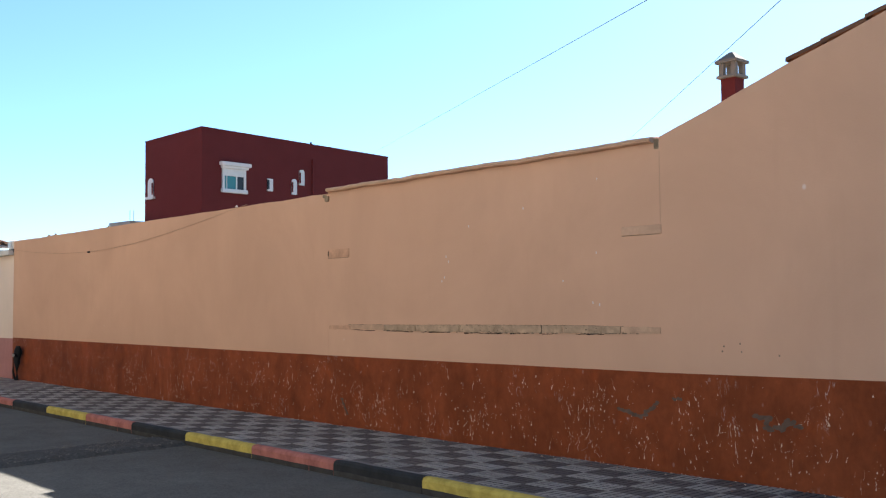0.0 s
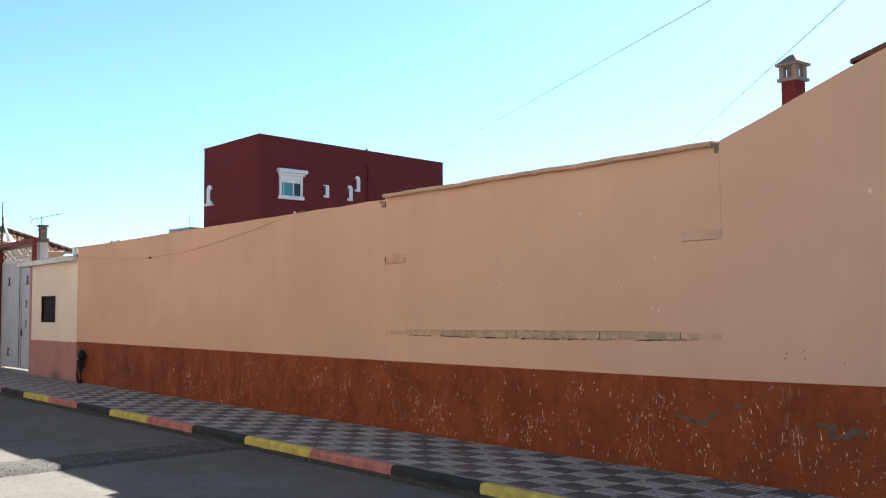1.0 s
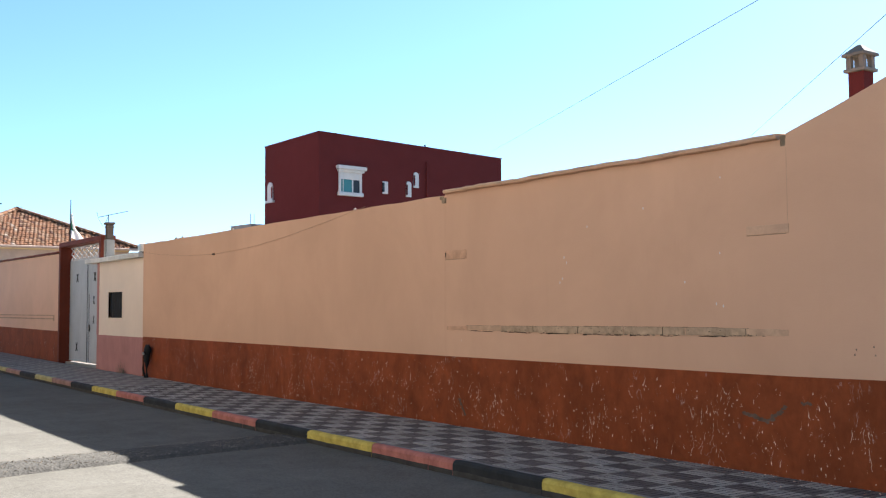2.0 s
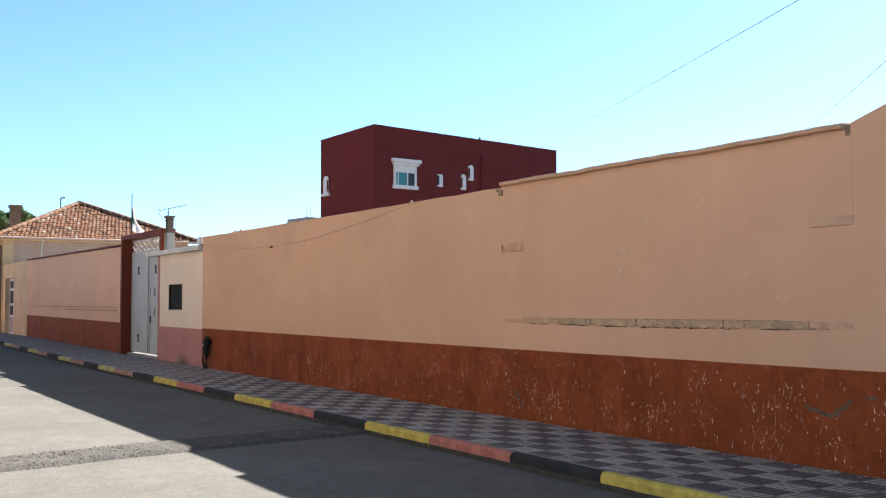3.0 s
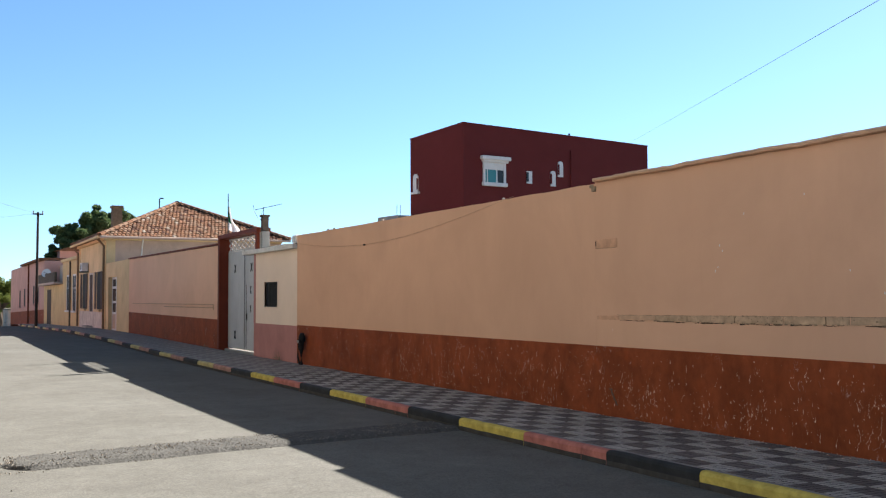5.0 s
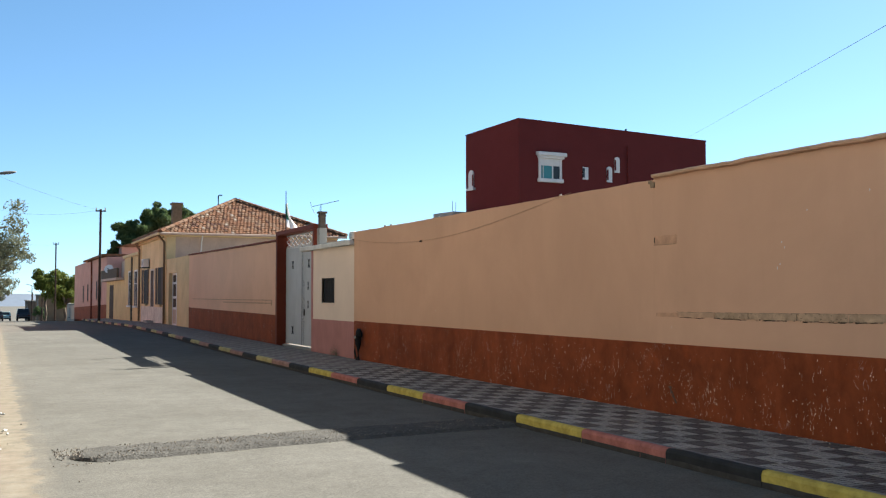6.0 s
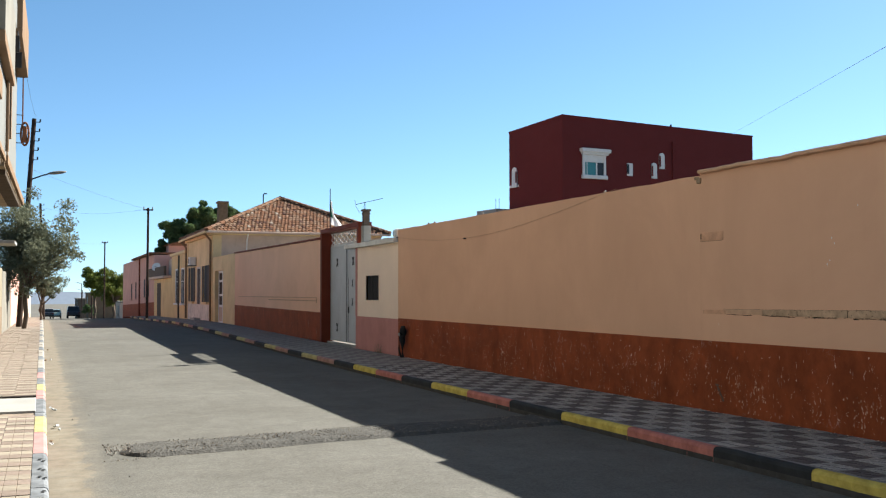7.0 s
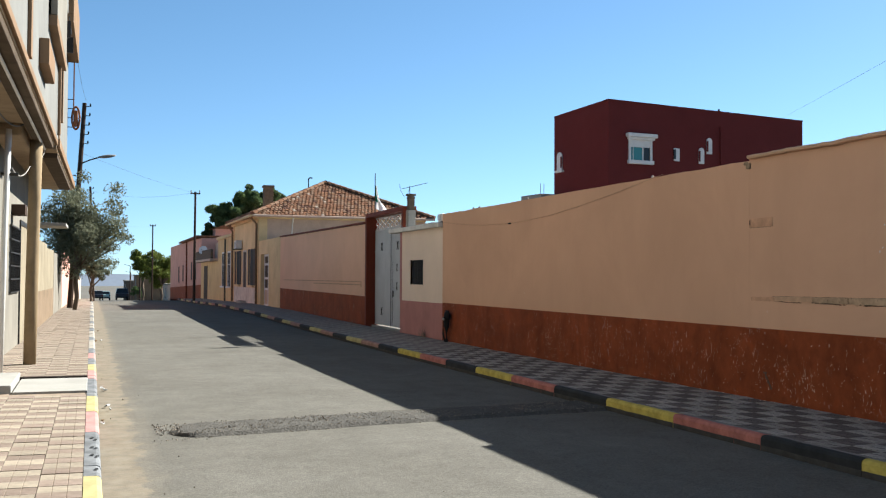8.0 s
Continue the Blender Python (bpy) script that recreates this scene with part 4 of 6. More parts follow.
part("boom", rod(bmesh.new(), a, b, 0.007, n=6), M["dark_metal"], aer)
for k in range(9):
    c = a.lerp(b, 0.08 + 0.9 * k / 9)
    part("element", rod(bmesh.new(), c + Vector((0, -0.20 + 0.015 * k, 0)), c + Vector((0, 0.20 - 0.015 * k, 0)), 0.004, n=5), M["dark_metal"], aer)
part("reflector", rod(bmesh.new(), a + Vector((-0.01, 0, -0.02)), a + Vector((0.10, 0, -0.20)), 0.006, n=5), M["dark_metal"], aer)
part("reflector", rod(bmesh.new(), a + Vector((-0.01, 0, 0.02)), a + Vector((-0.03, 0, 0.12)), 0.006, n=5), M["dark_metal"], aer)
part("lead", tube([(SX - 0.03, SY - 0.01, 3.86), (SX - 0.11, SY - 0.09, 3.72), (SX - 0.105, SY - 0.10, 3.40), (SX - 0.11, SY - 0.105, 2.86)], 0.004, 5), M["rubber"], aer)

# chimney with a vented cap, seen over the gable wall
chim = thing("capped_chimney", "maroon chimney with a grey vented cement cap", "chimney")
CX, CY = 16.95, 10.62
part("shaft", boxes((CX - 0.155, CX + 0.155, CY - 0.155, CY + 0.155, -0.2, 5.86), bevel=0.012), M["maroon"], chim)
part("collar", boxes((CX - 0.215, CX + 0.215, CY - 0.215, CY + 0.215, 5.86, 5.92), bevel=0.015), M["concrete"], chim)
for sx in (-1, 1):
    for sy in (-1, 1):
        part("pier", boxes((CX + sx * 0.13 - 0.05, CX + sx * 0.13 + 0.05, CY + sy * 0.13 - 0.05, CY + sy * 0.13 + 0.05, 5.92, 6.16), bevel=0.01), M["concrete"], chim)
bm = bmesh.new()
bmesh.ops.create_cone(bm, cap_ends=True, segments=4, radius1=0.31, radius2=0.05, depth=0.17, matrix=Matrix.Translation((CX, CY, 6.285)) @ Matrix.Rotation(math.pi / 4, 4, "Z"))
box(bm, CX - 0.23, CX + 0.23, CY - 0.23, CY + 0.23, 6.15, 6.20)
part("cap", bm, M["concrete"], chim)

# overhead wires
w1 = thing("overhead_wire", "thin dark overhead wire against the sky", "wire", "overhead wires")
part("strand", tube(sag((59.0, 76.8, 16.19), (6.96, 1.57, 4.91), 0.02, 30), 0.0055, 5), M["dark_metal"], w1)
w2 = thing("overhead_wire", "thin dark overhead wire against the sky", "wire", "overhead wires")
part("strand", tube(sag((38.4, 30.35, 9.13), (9.6, 4.6, 5.17), 0.01, 24), 0.0055, 5), M["dark_metal"], w2)

# ---------------------------------------------------------------- maroon house behind the wall
red = thing("maroon_house", "flat-roofed maroon house with white window surrounds", "house")
RH = 9.23
RA = math.radians(6.3)
rc = Vector((20.84, 38.76, 0))
ru, rv = Vector((math.cos(RA), math.sin(RA), 0)), Vector((-math.sin(RA), math.cos(RA), 0))


def cut(bearing_x, bearing_y, p, d):
    """How far along d from p the ray from the origin with that bearing crosses."""
    det = d.x * bearing_y - d.y * bearing_x
    return (p.y * bearing_x - p.x * bearing_y) / det


LU = cut(31.14, 39.12, rc, ru)
LV = cut(21.34, 45.22, rc, rv)


def local_box(bm, u0, u1, v0, v1, z0, z1, mat=0, bevel=0.0, org=None, eu=None, ev=None):
    org, eu, ev = org or rc, eu or ru, ev or rv
    start = len(bm.verts)
    box(bm, u0, u1, v0, v1, z0, z1, bevel=bevel, mat=mat)
    bm.verts.ensure_lookup_table()
    for v in bm.verts[start:]:
        v.co = org + eu * v.co.x + ev * v.co.y + Vector((0, 0, v.co.z))
    return bm


def lbox(*spec, **kw):
    return local_box(bmesh.new(), *spec, **kw)


def falling(bm):
    """Lets the top sink towards the far ends of both fronts."""
    for v in bm.verts:
        if v.co.z > RH - 0.1:
            d = v.co - rc
            v.co.z -= 0.16 * d.dot(ru) / LU + 0.15 * d.dot(rv) / LV
    return bm


part("wall", falling(lbox(0, LU, 0, LV, -0.3, RH)), M["maroon"], red)
part("roof_edge", falling(lbox(-0.02, LU + 0.02, -0.02, LV + 0.02, RH, RH + 0.05)), M["maroon"], red)
part("pier", lbox(6.04, 6.15, -0.09, 0.02, 3, RH - 0.75), M["maroon"], red)
part("lower_terrace", lbox(-1.2, 0, LV - 0.8, LV + 1.0, -0.3, 5.42, bevel=0.02), M["pale_slab"], red)
part("roof_pipe", lbox(6.25, 6.32, 0.3, 0.36, RH - 0.12, RH + 0.12), M["dark_metal"], red)


win = part("window", lbox(1.10, 2.18, -0.02, 0.05, 6.70, 7.62), M["glass_teal"], red, "white sliding window with teal glass")
part("shutter_box", lbox(1.06, 2.22, -0.06, 0.0, 7.28, 7.62), M["white"], win, "white roller shutter half down")
part("lintel", lbox(0.96, 2.34, -0.16, 0.0, 7.60, 7.71, bevel=0.02), M["white"], win)
part("cornice", lbox(0.88, 2.43, -0.24, 0.0, 7.705, 7.87, bevel=0.03), M["white"], win)
part("sill", lbox(0.96, 2.30, -0.16, 0.0, 6.54, 6.71, bevel=0.03), M["white"], win)
for u0, u1 in ((1.02, 1.12), (2.14, 2.25)):
    part("jamb", lbox(u0, u1, -0.08, 0.0, 6.70, 7.61), M["white"], win)
for u0, u1 in ((1.24, 1.27), (1.74, 1.80)):
    part("sash_stile", lbox(u0, u1, -0.045, 0.0, 6.71, 7.29), M["white"], win)
part("open_half", lbox(1.80, 2.14, -0.03, 0.0, 6.72, 7.29), M["glass_dark"], win)


def arched(u0, u1, z0, z1, back, org, eu, ev, parent, label):
    """A small round-headed opening: pale reveal in a slim frame."""
    bm = bmesh.new()
    r = (u1 - u0) / 2
    out = [(u0, z0), (u1, z0)] + [((u0 + u1) / 2 + r * math.cos(a), z1 - r + r * math.sin(a)) for a in [math.pi * k / 8 for k in range(9)]]
    f = [bm.verts.new(org + eu * u + ev * -0.05 + Vector((0, 0, z))) for u, z in out]
    b = [bm.verts.new(org + eu * u + ev * 0.02 + Vector((0, 0, z))) for u, z in out]
    bm.faces.new(f), bm.faces.new(b)
    for k in range(len(out)):
        bm.faces.new((f[k], f[(k + 1) % len(out)], b[(k + 1) % len(out)], b[k]))
    w = part("window", bm, M["white"], parent, label)
    local = bmesh.new()
    local_box(local, u0 + 0.0, u0 + (u1 - u0) * 0.28, -0.055, 0.0, z0 + 0.1, z1 - r, org=org, eu=eu, ev=ev)
    part("opening", local, M["maroon"] if back else M["glass_dark"], w)
    return w


for p0, z0, z1 in ((4.83, 6.74, 7.46), (5.28, 7.2, 7.93)):
    a = p0
    arched(a, a + 0.30, z0, z1, True, rc, ru, rv, red, "narrow white round-headed window")
a = 3.45
sq = part("window", lbox(a, a + 0.3, -0.05, 0.02, 6.79, 7.35), M["white"], red, "small square white window")
part("opening", lbox(a, a + 0.1, -0.055, 0.0, 6.87, 7.30), M["glass_dark"], sq)
vv = LV - 0.55
wl2 = arched(vv - 0.18, vv + 0.25, 6.56, 7.4, True, rc, rv, -ru * -1, red, "narrow white round-headed window")
part("sill", lbox(-0.12, 0.0, vv - 0.3, vv + 0.35, 6.46, 6.56), M["white"], wl2)
# bricks lying on the wall before it
for dx in (0, 0.3):
    rubble = thing("rebar_stub", "rusty reinforcing bars sticking up from a terrace", "rebar", "rebar")
    part("bar", rod(bmesh.new(), rc + ru * (-1.1 + 0.6 * dx) + rv * (LV - 0.6) + Vector((0, 0, 5.3)), rc + ru * (-1.1 + 0.6 * dx) + rv * (LV - 0.6) + Vector((0, 0, 5.9)), 0.012, n=5), M["rust"], rubble)

# ---------------------------------------------------------------- far houses along the wall's side
def opening(parent, name, y0, y1, z0, z1, x, pane, frame, label, reveal=0.12, cross=True, kind="window"):
    """Frame, dark pane and shutters standing in a front that faces the street."""
    w = part(name, boxes((x - 0.012, x + 0.02, y0, y1, z0, z1)), pane, parent, label)
    t = 0.09
    part("frame", boxes((x - 0.022, x, y0 - t, y0, z0 - t, z1 + t), (x - 0.022, x, y1, y1 + t, z0 - t, z1 + t), (x - 0.022, x, y0, y1, z1, z1 + t), bevel=0.006), frame, w)
    if kind == "window":
        part("sill", boxes((x - 0.12, x, y0 - 0.15, y1 + 0.15, z0 - 0.10, z0), bevel=0.01), frame, w)
    if cross:
        part("mullion", boxes((x - 0.020, x - 0.01, (y0 + y1) / 2 - 0.025, (y0 + y1) / 2 + 0.025, z0, z1), (x - 0.0195, x - 0.01, y0, y1, (z0 * 0.35 + z1 * 0.65) - 0.02, (z0 * 0.35 + z1 * 0.65) + 0.02)), frame, w)
    return w


annex = thing("yellow_annex", "low yellow limewashed annex with a white metal door", "annex")
AZ = 3.27
bm = bmesh.new()
d0, d1 = 45.9, 48.2
for s in ((W, W + 0.3, 42.905, d0, -0.3, AZ), (W, W + 0.3, d1, 48.84, -0.3, AZ), (W, W + 0.3, d0, d1, 2.62, AZ), (W + 0.3, W + 6, 42.905, 43.2, -0.3, AZ)):
    box(bm, *s)
part("wall", bm, M["yellow_wall"], annex)
part("roof", boxes((W + 0.3, W + 6, 43.2, 48.84, 3.0, 3.15)), M["pale_slab"], annex)
door = part("door", boxes((W + 0.20, W + 0.24, d0, d1, 0.2, 2.62)), M["wood_dark"], annex, "white glazed metal double door")
for k in range(3):
    yy = d0 + 0.04 + k * (d1 - d0 - 0.12) / 2
    part("stile", boxes((W + 0.17, W + 0.20, yy, yy + 0.10, 0.2, 2.62), bevel=0.004), M["white"], door)
for z in (0.2, 0.95, 1.45, 2.1, 2.52):
    part("rail", boxes((W + 0.172, W + 0.198, d0, d1, z, z + 0.10)), M["white"], door)
part("lower_panel", boxes((W + 0.185, W + 0.199, d0, d1, 0.25, 0.95)), M["beige_wall"], door)

M["worn_plinth"] = surface("peeling_whitewash", (0.52, 0.47, 0.40), 0.95, 0.35, 2.5, 40, 0.4, streak=0.6)
house = thing("hipped_house", "old yellow house with a hipped clay tile roof", "house")
HY0, HY1, HX1, EZ = 48.85, 58.0, 15.9, 4.50
part("front_wall", boxes((W, W + 0.4, HY0, HY1, -0.3, EZ)), M["yellow_wall"], house)
part("side_wall", boxes((W + 0.4, HX1, HY0, HY0 + 0.4, -0.3, EZ)), M["beige_wall"], house, "bare beige side wall")
part("back_wall", boxes((HX1 - 0.4, HX1, HY0 + 0.4, HY1, -0.3, EZ), (W + 0.4, HX1 - 0.4, HY1 - 0.4, HY1, -0.3, EZ)), M["beige_wall"], house)
for yy in (HY0, HY1 - 0.5):
    part("corner_strip", boxes((W - 0.03, W, yy, yy + 0.5, -0.2, EZ - 0.1)), M["ochre_wall"], house)
part("cornice", boxes((W - 0.14, W, HY0 - 0.1, HY1, EZ - 0.16, EZ), (W, HX1, HY0 - 0.12, HY0, EZ - 0.14, EZ), bevel=0.02), M["yellow_wall"], house)
O = 0.36
e1, e2, e3, e4 = Vector((W - O, HY0 - O, EZ)), Vector((HX1 + O, HY0 - O, EZ)), Vector((HX1 + O, HY1 + O, EZ)), Vector((W - O, HY1 + O, EZ))
r1, r2 = Vector((11.65, 52.95, 6.52)), Vector((11.65, 54.1, 6.52))
bm = bmesh.new()
low = [bm.verts.new(p - Vector((0, 0, 0.02))) for p in (e1, e2, e3, e4)]
top = [bm.verts.new(p - Vector((0, 0, 0.02))) for p in (r1, r2)]
bm.faces.new((low[0], low[1], top[0])), bm.faces.new((low[1], low[2], top[1], top[0]))
bm.faces.new((low[2], low[3], top[1])), bm.faces.new((low[3], low[0], top[0], top[1])), bm.faces.new(low)
roof = part("roof", bm, M["tile_roof"], house, "weathered red clay tiles")


def tile_face(a, b, ta, tb, pitch=0.18, course=0.27, seed=1):
    """Half-round tiles in courses over a roof plane: eave a to b, upper edge ta to tb."""
    rng = random.Random(seed)
    bm = bmesh.new()
    along = (b - a).normalized()
    nrm = along.cross(ta - a).normalized()
    if nrm.z < 0:
        nrm = -nrm
    up = nrm.cross(along).normalized()
    if up.z < 0:
        up = -up
    height = (ta - a).dot(up)
    rows = int(height / course)
    for i in range(rows + 1):
        f = i * course / height
        l, r = a.lerp(ta, f), b.lerp(tb, f)
        n = int((r - l).length / pitch)
        for k in range(n + 1):
            p = l + along * (k * pitch + rng.uniform(-0.02, 0.02)) + nrm * rng.uniform(0.0, 0.025)
            arch_tile(bm, p + up * rng.uniform(-0.03, 0.03), up, along, nrm, course + 0.06, pitch * 0.97, 0.036, rng.choices((0, 1, 2, 3), (0.60, 0.27, 0.11, 0.02))[0])
    return bm


for nm, bmf in (("tiles", tile_face(e1, e2, r1, r1 + Vector((0.01, 0, 0)))), ("tiles", tile_face(e4, e1, r2, r1, seed=2)), ("tiles", tile_face(e2, e3, r1, r2, seed=3))):
    tagged(part(nm, bmf, [M["tile_roof"], M["tile_pale"], M["tile_dark"], M["tile_lime"]], roof), kind="stuff")
for a, b in ((e1, r1), (e2, r1), (e4, r2), (r1, r2)):
    d = (b - a)
    n = max(2, int(d.length / 0.36))
    d.normalize()
    side = d.cross(Vector((0, 0, 1))).normalized()
    for k in range(n):
        bm = bmesh.new()
        arch_tile(bm, a + d * (k * 0.36) + Vector((0, 0, 0.05)), d, side, side.cross(d).normalized(), 0.42, 0.26, 0.11)
        part("ridge_tile", bm, M["tile_pale"] if k % 3 else M["tile_roof"], roof)
part("gutter", tube([(W - O - 0.05, HY0 - O, EZ - 0.03), (W - O - 0.05, HY1 + O, EZ - 0.03)], 0.06, 8), M["yellow_wall"], house)
part("gutter", tube([(W - O, HY0 - O - 0.05, EZ - 0.03), (HX1 + O, HY0 - O - 0.05, EZ - 0.03)], 0.06, 8), M["beige_wall"], house)
for yy in (HY0 + 0.25, HY1 - 0.1):
    part("downpipe", tube([(W - O - 0.03, yy, EZ - 0.05), (W - 0.08, yy, EZ - 0.4), (W - 0.08, yy, 0.2)], 0.055, 8), M["tan_trim"], house)
part("downpipe", tube([(W + 1.6, HY0 - O, EZ - 0.05), (W + 1.6, HY0 - 0.06, EZ - 0.4), (W + 1.55, HY0 - 0.06, 3.0)], 0.035, 6), M["white"], house)
for y0, y1 in ((50.3, 51.5), (55.3, 56.5)):
    w = opening(house, "window", y0, y1, 1.15, 2.95, W, M["rubber"], M["yellow_wall"], "tall window with dark wooden shutters", cross=False)
    for s in (y0 - 0.62, y1 + 0.10):
        part("shutter", boxes((W - 0.045, W - 0.023, s, s + 0.52, 1.15, 2.95), bevel=0.006), M["wood_dark"], w)
dr = opening(house, "door", 52.9, 53.9, 0.15, 2.85, W, M["wood_dark"], M["worn_plinth"], "dark wooden front door", kind="door", cross=False)
part("door_step", boxes((W - 0.35, W, 52.7, 54.1, 0.1, 0.32), bevel=0.01), M["pale_slab"], house)
part("plinth", boxes((W - 0.025, W, HY0 + 0.52, HY1 - 0.52, -0.2, 1.02)), M["worn_plinth"], house, "peeling whitewashed plinth")
ac = thing("air_conditioner", "white air conditioner unit on the house front", "air conditioner")
part("case", boxes((W - 0.36, W - 0.05, 54.3, 54.95, 3.05, 3.48), bevel=0.02), M["white"], ac)
part("fan_grille", rod(bmesh.new(), (W - 0.37, 54.62, 3.26), (W - 0.355, 54.62, 3.26), 0.16, n=16), M["dark_metal"], ac)
part("bracket", boxes((W - 0.42, W, 54.35, 54.4, 3.0, 3.05), (W - 0.42, W, 54.9, 54.95, 3.0, 3.05)), M["dark_metal"], ac)
vent = thing("roof_vent", "thin bent vent pipe on the tiled roof", "vent pipe")
part("pipe", tube([(11.0, 54.2, 6.2), (11.0, 54.2, 6.86), (11.06, 54.2, 6.92), (11.2, 54.2, 6.92)], 0.035, 8), M["dark_metal"], vent)

low = thing("ochre_house", "low ochre house with two white-framed windows", "house")
part("wall", boxes((W, W + 7, 58.005, 65.4, -0.5, 3.85)), M["ochre_wall"], low)
part("cornice", boxes((W - 0.12, W + 7, 58.37, 65.4, 3.85, 4.02), bevel=0.02), M["yellow_wall"], low)
for y0, y1 in ((59.2, 60.4), (61.9, 63.1)):
    opening(low, "window", y0, y1, 1.0, 2.95, W, M["rubber"], M["white"], "tall dark window in a white surround")
part("downpipe", tube([(W - 0.08, 61.2, 3.8), (W - 0.08, 61.2, 0.1)], 0.05, 8), M["bark"], low)
ch2 = thing("chimney_stack", "plain brown brick chimney on the ochre house", "chimney")
part("shaft", boxes((10.06, 10.62, 63.2, 63.8, 3.9, 7.12), bevel=0.02), M["bark"], ch2)
part("cap", boxes((10.0, 10.68, 63.13, 63.87, 7.12, 7.25), bevel=0.02), M["bark"], ch2)

shop = thing("shop_house", "low shop front with a dark balcony rail", "shop")
part("wall", boxes((W, W + 7, 65.405, 75.9, -0.8, 2.55)), M["ochre_wall"], shop)
part("balcony_slab", boxes((W - 0.5, W + 1, 65.5, 75.8, 2.55, 2.7), bevel=0.02), M["beige_wall"], shop)
part("parapet", boxes((W - 0.45, W - 0.3, 65.5, 75.8, 2.7, 3.3), bevel=0.02), M["bark"], shop, "dark weathered parapet")
part("upper_wall", boxes((W + 1, W + 7, 65.405, 75.9, 2.55, 4.0)), M["beige_wall"], shop)
opening(shop, "door", 71.5, 73.6, -0.1, 2.2, W, M["wood_dark"], M["bark"], "dark shop door", kind="door")
dish = thing("satellite_dish", "white satellite dish on a balcony", "satellite dish")
bm = bmesh.new()
rings = []
dc, dn = Vector((W - 0.36, 71.0, 3.35)), Vector((-0.45, -0.8, 0.4)).normalized()
q = dn.to_track_quat("Z", "Y")
for i in range(5):
    r = 0.30 * i / 4
    rings.append([bm.verts.new(dc + q @ Vector((r * math.cos(a), r * math.sin(a), 0.5 * r * r))) for a in [2 * math.pi * k / 18 for k in range(18)]] if i else [bm.verts.new(dc)])
for k in range(18):
    bm.faces.new((rings[0][0], rings[1][k], rings[1][(k + 1) % 18]))
    for i in range(1, 4):
        bm.faces.new((rings[i][k], rings[i + 1][k], rings[i + 1][(k + 1) % 18], rings[i][(k + 1) % 18]))
part("bowl", bm, M["white"], dish, smooth=True)
part("arm", rod(bmesh.new(), dc, dc + dn * 0.4 + Vector((0, 0, -0.1)), 0.012, n=6), M["dark_metal"], dish)
part("mount", rod(bmesh.new(), (W - 0.36, 71.05, 2.7), dc, 0.025, n=6), M["dark_metal"], dish)

pinkh = thing("pink_house", "pink limewashed house with a red-brown dado", "house")
bm = wall_run([(75.905, -1.2, 0.95, 4.35), (90, -1.5, 0.7, 4.45), (106.3, -2.0, 0.42, 4.45)], W, W + 0.4)
part("front_wall", bm, [M["pink_wall"], M["dado"]], pinkh)
part("end_wall", boxes((W + 0.4, W + 9, 75.905, 76.3, -1.2, 4.35), (W + 0.4, W + 9, 105.9, 106.3, -2, 4.45), (W + 8.6, W + 9, 76.3, 105.9, -2, 4.4)), M["pink_wall"], pinkh)
part("gable", boxes((W + 1.0, W + 5.0, 76.0, 80.0, 4.3, 5.1)), M["pink_wall"], pinkh)
bm = bmesh.new()
v = [bm.verts.new(p) for p in ((W + 0.7, 75.7, 5.05), (W + 3.0, 75.7, 5.75), (W + 5.3, 75.7, 5.05), (W + 0.7, 80.2, 5.05), (W + 3.0, 80.2, 5.75), (W + 5.3, 80.2, 5.05))]
for q4 in ((0, 1, 4, 3), (1, 2, 5, 4), (0, 1, 2), (3, 4, 5), (0, 2, 5, 3)):
    bm.faces.new([v[k] for k in q4])
part("gable_roof", bm, M["tile_roof"], pinkh)
part("eaves", boxes((W - 0.35, W + 9.2, 75.9, 92.0, 4.40, 4.55), bevel=0.02), M["tile_roof"], pinkh)
for y0 in (79.5, 82.6, 90.5, 95.0):
    opening(pinkh, "window", y0, y0 + 1.3, 1.35 - 0.02 * (y0 - 79), 2.75 - 0.02 * (y0 - 79), W, M["wood_dark"], M["pink_wall"], "dark slit window in the pink wall", cross=False)
part("downpipe", tube([(W - 0.09, 87.0, 4.4), (W - 0.09, 87.0, -0.6)], 0.06, 8), M["frame_red"], pinkh)

# buildings past the crest
for nm, lab, x0, x1, ya, yb, z1, m in (("brown_house", "plain brown house past the crest", 6.0, 12.0, 150, 160, 1.55, "tan_trim"), ("white_house", "small white-walled house past the crest", 9.0, 12.0, 132, 140, 0.4, "beige_wall"),
                                   ("far_house", "low grey house far down the street", 5.4, 6.6, 176, 190, 0.6, "bark")):
    h = thing(nm, lab, "house")
    part("wall", boxes((x0, x1, ya, yb, g(ya) - 3, z1), bevel=0.03), M[m], h)
    part("roof_edge", boxes((x0 - 0.1, x1 + 0.1, ya - 0.1, yb + 0.1, z1, z1 + 0.18), bevel=0.02), M["concrete"], h)
    opening(h, "window", ya + 2, ya + 3.2, z1 - 1.5, z1 - 0.5, x0, M["glass_dark"], M["concrete"], "dark window", cross=False)

